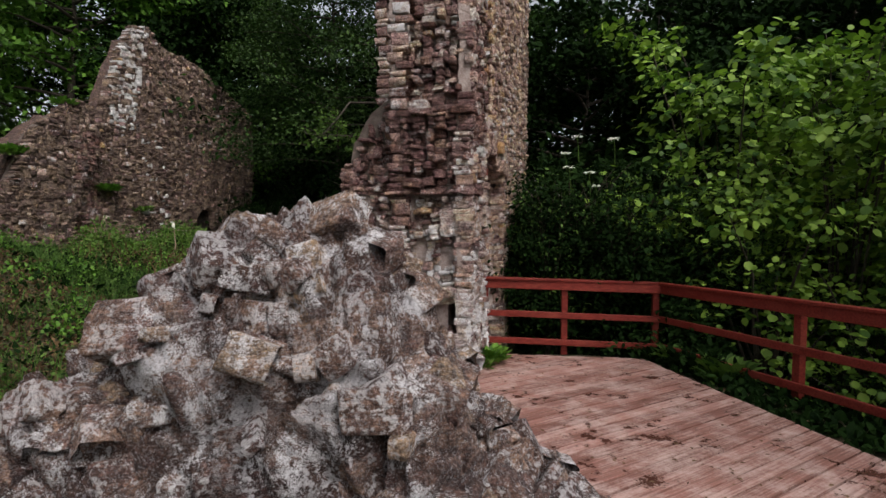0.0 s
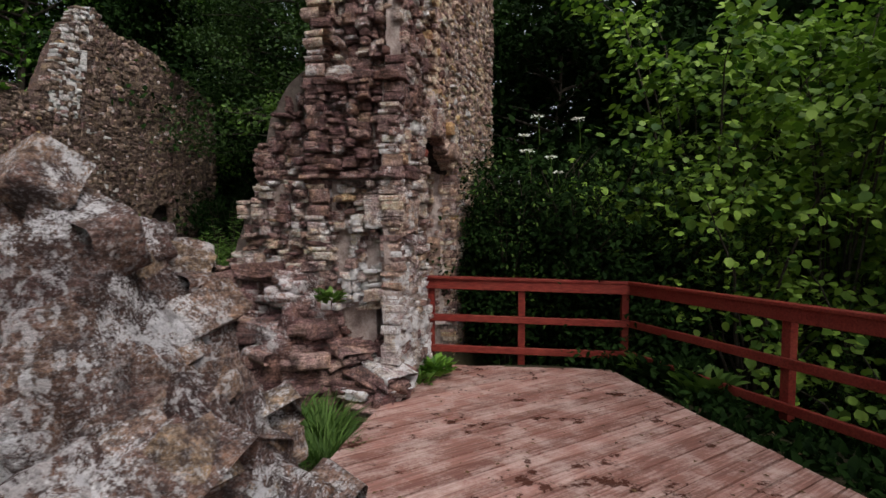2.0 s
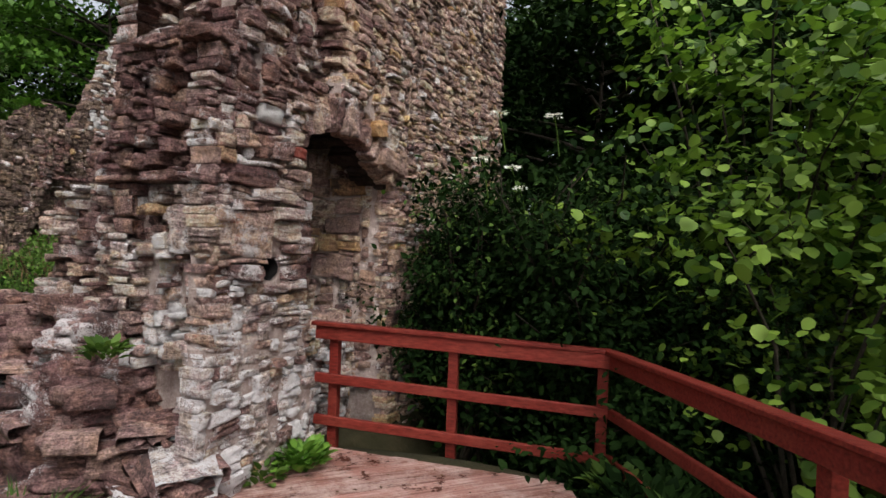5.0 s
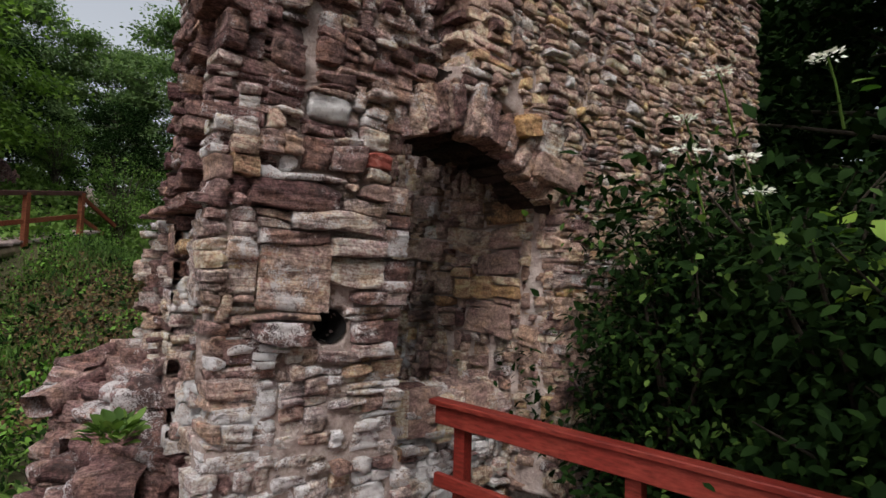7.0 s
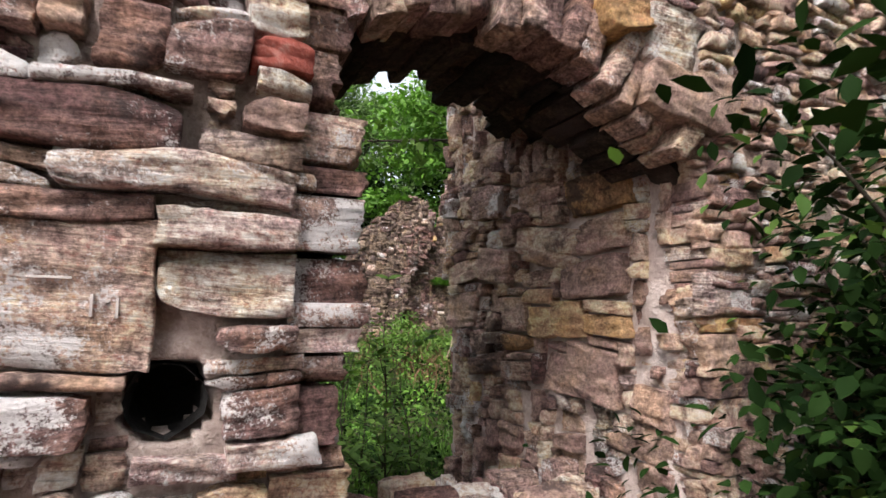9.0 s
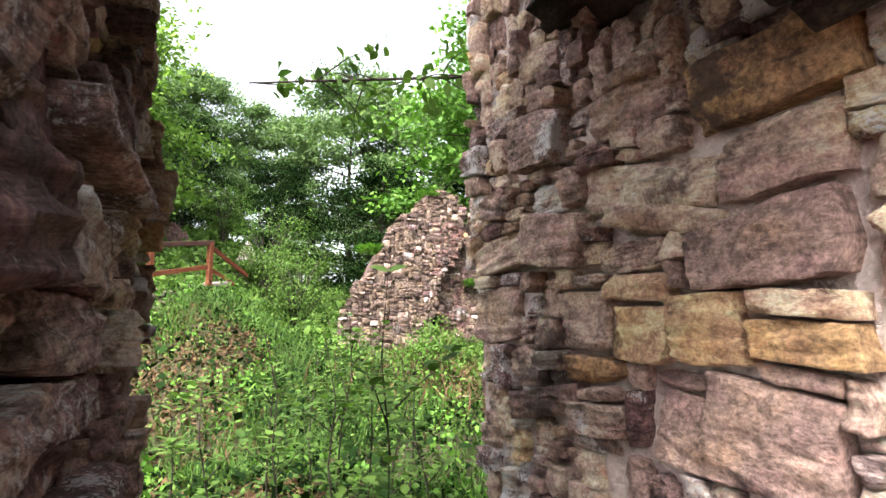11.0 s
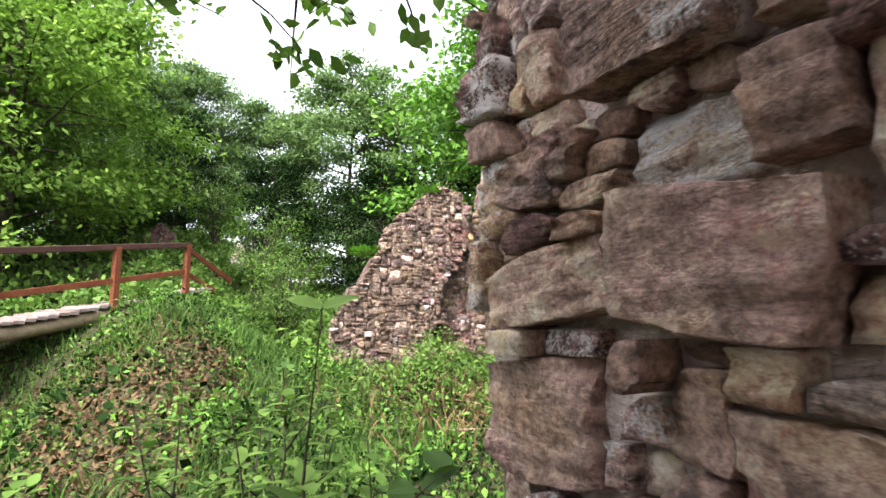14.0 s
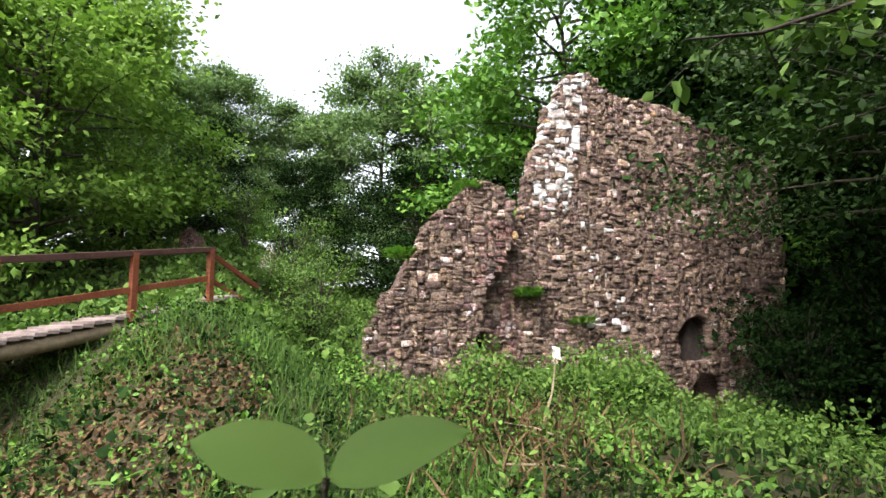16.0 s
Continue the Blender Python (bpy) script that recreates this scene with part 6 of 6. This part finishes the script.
def clump(name, x, y, z, n, size, shape, material, lab, seed, spread=0.25, rise=0.9, group=""):
    """A tuft of leaves or blades from one root."""
    rs = np.random.RandomState(seed)
    a = rs.uniform(0, 2 * math.pi, n)
    rad = spread * np.sqrt(rs.uniform(0, 1, n))
    p = np.stack([np.cos(a) * rad * 0.5, np.sin(a) * rad * 0.5, rs.uniform(0, size * rise, n)], 1)
    aim = np.stack([np.cos(a), np.sin(a), rs.uniform(0.1, 1.6, n)], 1)
    co, tr = leaves_arrays(p, aim, np.tile([0.0, 0.0, 1.0], (n, 1)) + rs.normal(size=(n, 3)) * 0.2, size * rs.uniform(0.6, 1.2, n), shape)
    t = thing(name, lab, "plant", group, at=(x, y, z))
    ob = tagged(new("foliage", fast_mesh("foliage", co, tr, material)), kind="stuff")
    ob.parent = t
    return t


for i, (x, y, z, n, size, shape, mat, sp) in enumerate((
    (0.42, 6.85, 0.0, 170, 0.13, "oval", M_LEAF_BRIGHT, 0.35), (0.3, 6.55, -0.02, 80, 0.11, "oval", M_LEAF, 0.3),
    (-0.15, 5.25, -0.12, 260, 0.34, "blade", M_GRASS, 0.35), (-0.5, 5.35, -0.12, 260, 0.34, "blade", M_GRASS, 0.4), (0.05, 4.85, -0.12, 220, 0.3, "blade", M_GRASS, 0.35),
    (-1.1, 5.2, -0.12, 160, 0.12, "oval", M_LEAF_BRIGHT, 0.5), (-1.6, 5.3, -0.1, 200, 0.13, "oval", M_LEAF, 0.5), (-2.1, 5.6, -0.05, 220, 0.14, "oval", M_LEAF, 0.6), (-0.8, 5.1, -0.12, 240, 0.3, "blade", M_GRASS, 0.4),
    (-1.3, 6.55, 1.25, 120, 0.1, "oval", M_LEAF_DARK_SHADE, 0.3), (-0.3, 5.75, 0.95, 90, 0.09, "oval", M_LEAF, 0.2), (-1.9, 6.4, 0.9, 140, 0.12, "oval", M_LEAF, 0.4),
    (2.5, 7.75, -0.1, 120, 0.14, "oval", M_LEAF_DARK_SHADE, 0.4), (2.95, 7.35, -0.12, 200, 0.2, "oval", M_LEAF_DARK_SHADE, 0.55), (3.2, 6.95, -0.12, 180, 0.2, "oval", M_LEAF, 0.5), (2.7, 7.6, -0.1, 110, 0.16, "oval", M_LEAF, 0.35), (3.75, 6.1, -0.15, 70, 0.12, "oval", M_LEAF_BRIGHT, 0.25),
    (-12.35, 12.0, 4.9, 220, 0.14, "oval", M_LEAF_BRIGHT, 0.6), (-12.3, 13.3, 2.6, 240, 0.16, "oval", M_LEAF_BRIGHT, 0.5), (-12.5, 10.6, 3.4, 300, 0.18, "oval", M_LEAF_BRIGHT, 0.7), (-12.3, 14.6, 2.0, 140, 0.14, "oval", M_LEAF, 0.5),
)):
    if shape == "blade":
        clump("grass_tuft", x, y, z, n, size, shape, mat, "tuft of long green grass beside the planks", 300 + i, sp, 0.05, "tufts at the ruin")
    else:
        clump("weed", x, y, z, n, size, shape, mat, "leafy green weed rooted at the masonry", 300 + i, sp, 0.9, "weeds at the ruin")


# white flower heads on the shrub by the wall
def flower_head(x, y, z, size, seed):
    rs = np.random.RandomState(seed)
    n = 46
    a, rad = rs.uniform(0, 2 * math.pi, n), size * np.sqrt(rs.uniform(0, 1, n))
    p = np.stack([np.cos(a) * rad, np.sin(a) * rad, 0.3 * (size - rad) + rs.uniform(-0.01, 0.01, n)], 1)
    aim = np.stack([np.cos(a), np.sin(a), rs.uniform(-0.2, 0.8, n)], 1)
    co, tr = leaves_arrays(p, aim, np.tile([0.3, -0.5, 0.8], (n, 1)) + rs.normal(size=(n, 3)) * 0.4, 0.035 * rs.uniform(0.7, 1.3, n), "simple")
    t = thing("flower_head", "flat white flower cluster on the shrub", "flower", "white flowers", at=(x, y, z))
    ob = new("petals", fast_mesh("petals", co, tr, M_PETAL))
    ob.parent = t
    co, tr = tube_arrays([(0, 0, 0), (0.02, 0.05, -0.12), (0.03, 0.15, -0.35)], [0.006, 0.006, 0.008], 5)
    ob = new("stalk", fast_mesh("stalk", co, tr, M_LEAF))
    ob.parent = t


for i, (x, y, z, s) in enumerate(((1.31, 8.3, 2.58, 0.085), (1.6, 8.35, 2.5, 0.06), (1.42, 8.45, 3.05, 0.07), (1.95, 8.5, 3.0, 0.07), (1.25, 8.4, 2.8, 0.05), (1.7, 8.3, 2.3, 0.05))):
    flower_head(x, y, z, s, 400 + i)

# boughs over the clearing
def hanging_bough(at, line, n_twigs, seed, sag, leaf):
    bough = thing("overhanging_bough", "leafy bough hanging over the clearing from the wood", "branch", "boughs over the clearing", at=at)
    pts = [Vector(p) for p in line]
    wood, tips, dirs = [tube_arrays(pts, [0.05, 0.03, 0.018, 0.011, 0.005], 6)], [], []
    br = random.Random(seed)
    for k in range(n_twigs):
        g = br.uniform(0.4, 1.0) * 4
        j = min(3, int(g))
        q = pts[j].lerp(pts[j + 1], g - j)
        d = Vector((br.uniform(-1, 0.6), br.uniform(-1, 1), br.uniform(-0.25, 0.3) - sag)).normalized()
        e = q + d * br.uniform(0.2, 0.6)
        wood.append(tube_arrays([q, q.lerp(e, 0.5) + Vector((0, 0, 0.03)), e], [0.006, 0.004, 0.002], 4))
        for m_ in range(4):
            tips.append(tuple(q.lerp(e, br.uniform(0.3, 1.0))))
            dirs.append(tuple(d))
    ob = new("limb", fast_mesh("limb", wood[0][0], wood[0][1], M_BARK))
    ob.parent = bough
    co, tr = join_arrays(wood[1:])
    ob = tagged(new("twig_spray", fast_mesh("twig_spray", co, tr, M_BARK)), kind="stuff")
    ob.parent = bough
    co, tr = sprays(np.array(tips), np.array(dirs), 3, 0.05, leaf, "oval", np.random.RandomState(seed + 1), 0.6)
    ob = new("leaves", fast_mesh("leaves", co, tr, M_LEAF))
    ob.parent = bough


hanging_bough((-3.6, 16.6, 5.2), ((0, 0, 0), (1.5, -5.2, -1.25), (1.5, -7.2, -1.85), (1.4, -8.1, -2.0), (1.15, -9.3, -2.12)), 30, 77, 0.0, 0.085)
hanging_bough((-3.6, 16.6, 5.4), ((0, 0, 0), (-0.8, -3.4, -0.6), (-0.3, -5.2, -1.35), (-0.1, -6.2, -1.8), (0.1, -6.9, -2.05)), 16, 87, 0.1, 0.11)

# far wall fragments on the hill
for i, (x, y, w, h) in enumerate(((-22.5, 7.9, 0.9, 0.9), (-22.5, 5.2, 1.4, 0.8))):
    t = thing("wall_fragment", "low weathered wall fragment on the hillside", "ruin", "wall fragments", at=(x, y, ground_z(x, y)))
    z0 = t.location.z
    co, tr = mound(((x, y - w / 2, z0 - 0.2), (x, y + w / 2, z0 - 0.2)), 0.4, 0.4, lambda s: h * (0.5 + 0.9 * math.sin(math.pi * s) ** 0.6), 40, 30, 0.2, 2.0, 30 + i, 0.03)
    part("mass", fast_mesh("mass", co, tr, M_PALE if i == 0 else M_PURPLE), None, t)

# dead branches and a white scrap on the slope
for i, (a, b, r0) in enumerate((((-8.6, 11.6, 0.25), (-8.9, 12.0, 1.15), 0.02), ((-8.2, 11.2, 0.25), (-9.6, 11.5, 0.35), 0.018), ((-7.6, 11.5, 0.3), (-8.8, 10.6, 0.45), 0.015), ((-7.2, 10.4, 0.25), (-6.2, 11.2, 0.3), 0.015))):
    a, b = Vector(a), Vector(b)
    a.z = ground_z(a.x, a.y) + 0.1
    b.z = ground_z(b.x, b.y) + (0.9 if i == 0 else 0.15)
    co, tr = tube_arrays([a, a.lerp(b, 0.4) + Vector((0.05, 0.03, 0.06)), b], [r0, r0 * 0.8, r0 * 0.35], 6)
    ob = new("dead_branch", fast_mesh("dead_branch", co, tr, M_WOOD))
    tagged(ob, "dry pale dead branch lying in the weeds", "branch", "dead branches")
bm = bmesh.new()
bmesh.ops.create_grid(bm, x_segments=6, y_segments=6, size=0.09)
for v in bm.verts:
    v.co.z = 0.05 * noise.noise(v.co * 14)
bmesh.ops.solidify(bm, geom=bm.faces, thickness=0.002)
bmesh.ops.transform(bm, matrix=pose(-8.95, 12.05, ground_z(-8.9, 12.0) + 0.95, 70, 20, 100), verts=bm.verts)
me = bpy.data.meshes.new("paper_scrap")
bm.to_mesh(me)
bm.free()
me.materials.append(M_PETAL)
tagged(new("paper_scrap", me), "crumpled white scrap caught on a dead branch", "litter")

# loose leaves and grit on the platform
rs = np.random.RandomState(90)
n = 260
p = np.stack([rs.uniform(0.6, 3.6, n), rs.uniform(3.0, 7.4, n), np.zeros(n)], 1)
p = p[(p[:, 0] - 2.55) * 0.775 + (p[:, 1] - 7.6) * 0.632 < -0.35]
p[:, 2] = -0.03 * (p[:, 1] - 6.2) + 0.006
co, tr = leaves_arrays(p, np.stack([rs.normal(size=len(p)), rs.normal(size=len(p)), np.full(len(p), 0.05)], 1), np.tile([0.0, 0.0, 1.0], (len(p), 1)), rs.uniform(0.01, 0.05, len(p)), "simple")
tagged(new("fallen_leaves", fast_mesh("fallen_leaves", co, tr, M_DRY)), "scattered dry leaves and grit on the planks", "litter", kind="stuff")

# the red trail mark on a face stone of the pier, and worn scribbles on the big slab and its neighbour
tagged(set_stone(pier, front, -6.82, 2.43, 0.16, 0.09, M_TRAIL, 801, 0.035, 0.2, 4.0, "painted_stone"), "stone block with a red painted trail mark")
M_SCRIBBLE = grain_mat("red_scribble", (0.16, 0.07, 0.06), (0.22, 0.09, 0.08), (0.3, 0.16, 0.14), 40, 0.9, 0.2)
M_SCRATCH = grain_mat("pale_scratch", (0.34, 0.29, 0.28), (0.42, 0.37, 0.36), (0.5, 0.46, 0.45), 40, 0.9, 0.2)
for u, z, w, h, mat in ((-6.78, 1.945, 0.018, 0.024, M_SCRIBBLE), (-6.755, 1.945, 0.014, 0.024, M_SCRIBBLE), (-6.735, 1.945, 0.018, 0.024, M_SCRIBBLE), (-6.71, 1.945, 0.012, 0.022, M_SCRIBBLE), (-6.44, 1.76, 0.006, 0.05, M_SCRATCH), (-6.49, 1.755, 0.006, 0.045, M_SCRATCH), (-6.465, 1.77, 0.02, 0.006, M_SCRATCH), (-6.36, 1.82, 0.08, 0.006, M_SCRATCH)):
    q = front @ Vector((u, 0.047 if mat is M_SCRIBBLE else 0.03, z))
    part("scribble", box_bm((0.008, w, h), Matrix.Translation(q), 0.001), mat, pier)
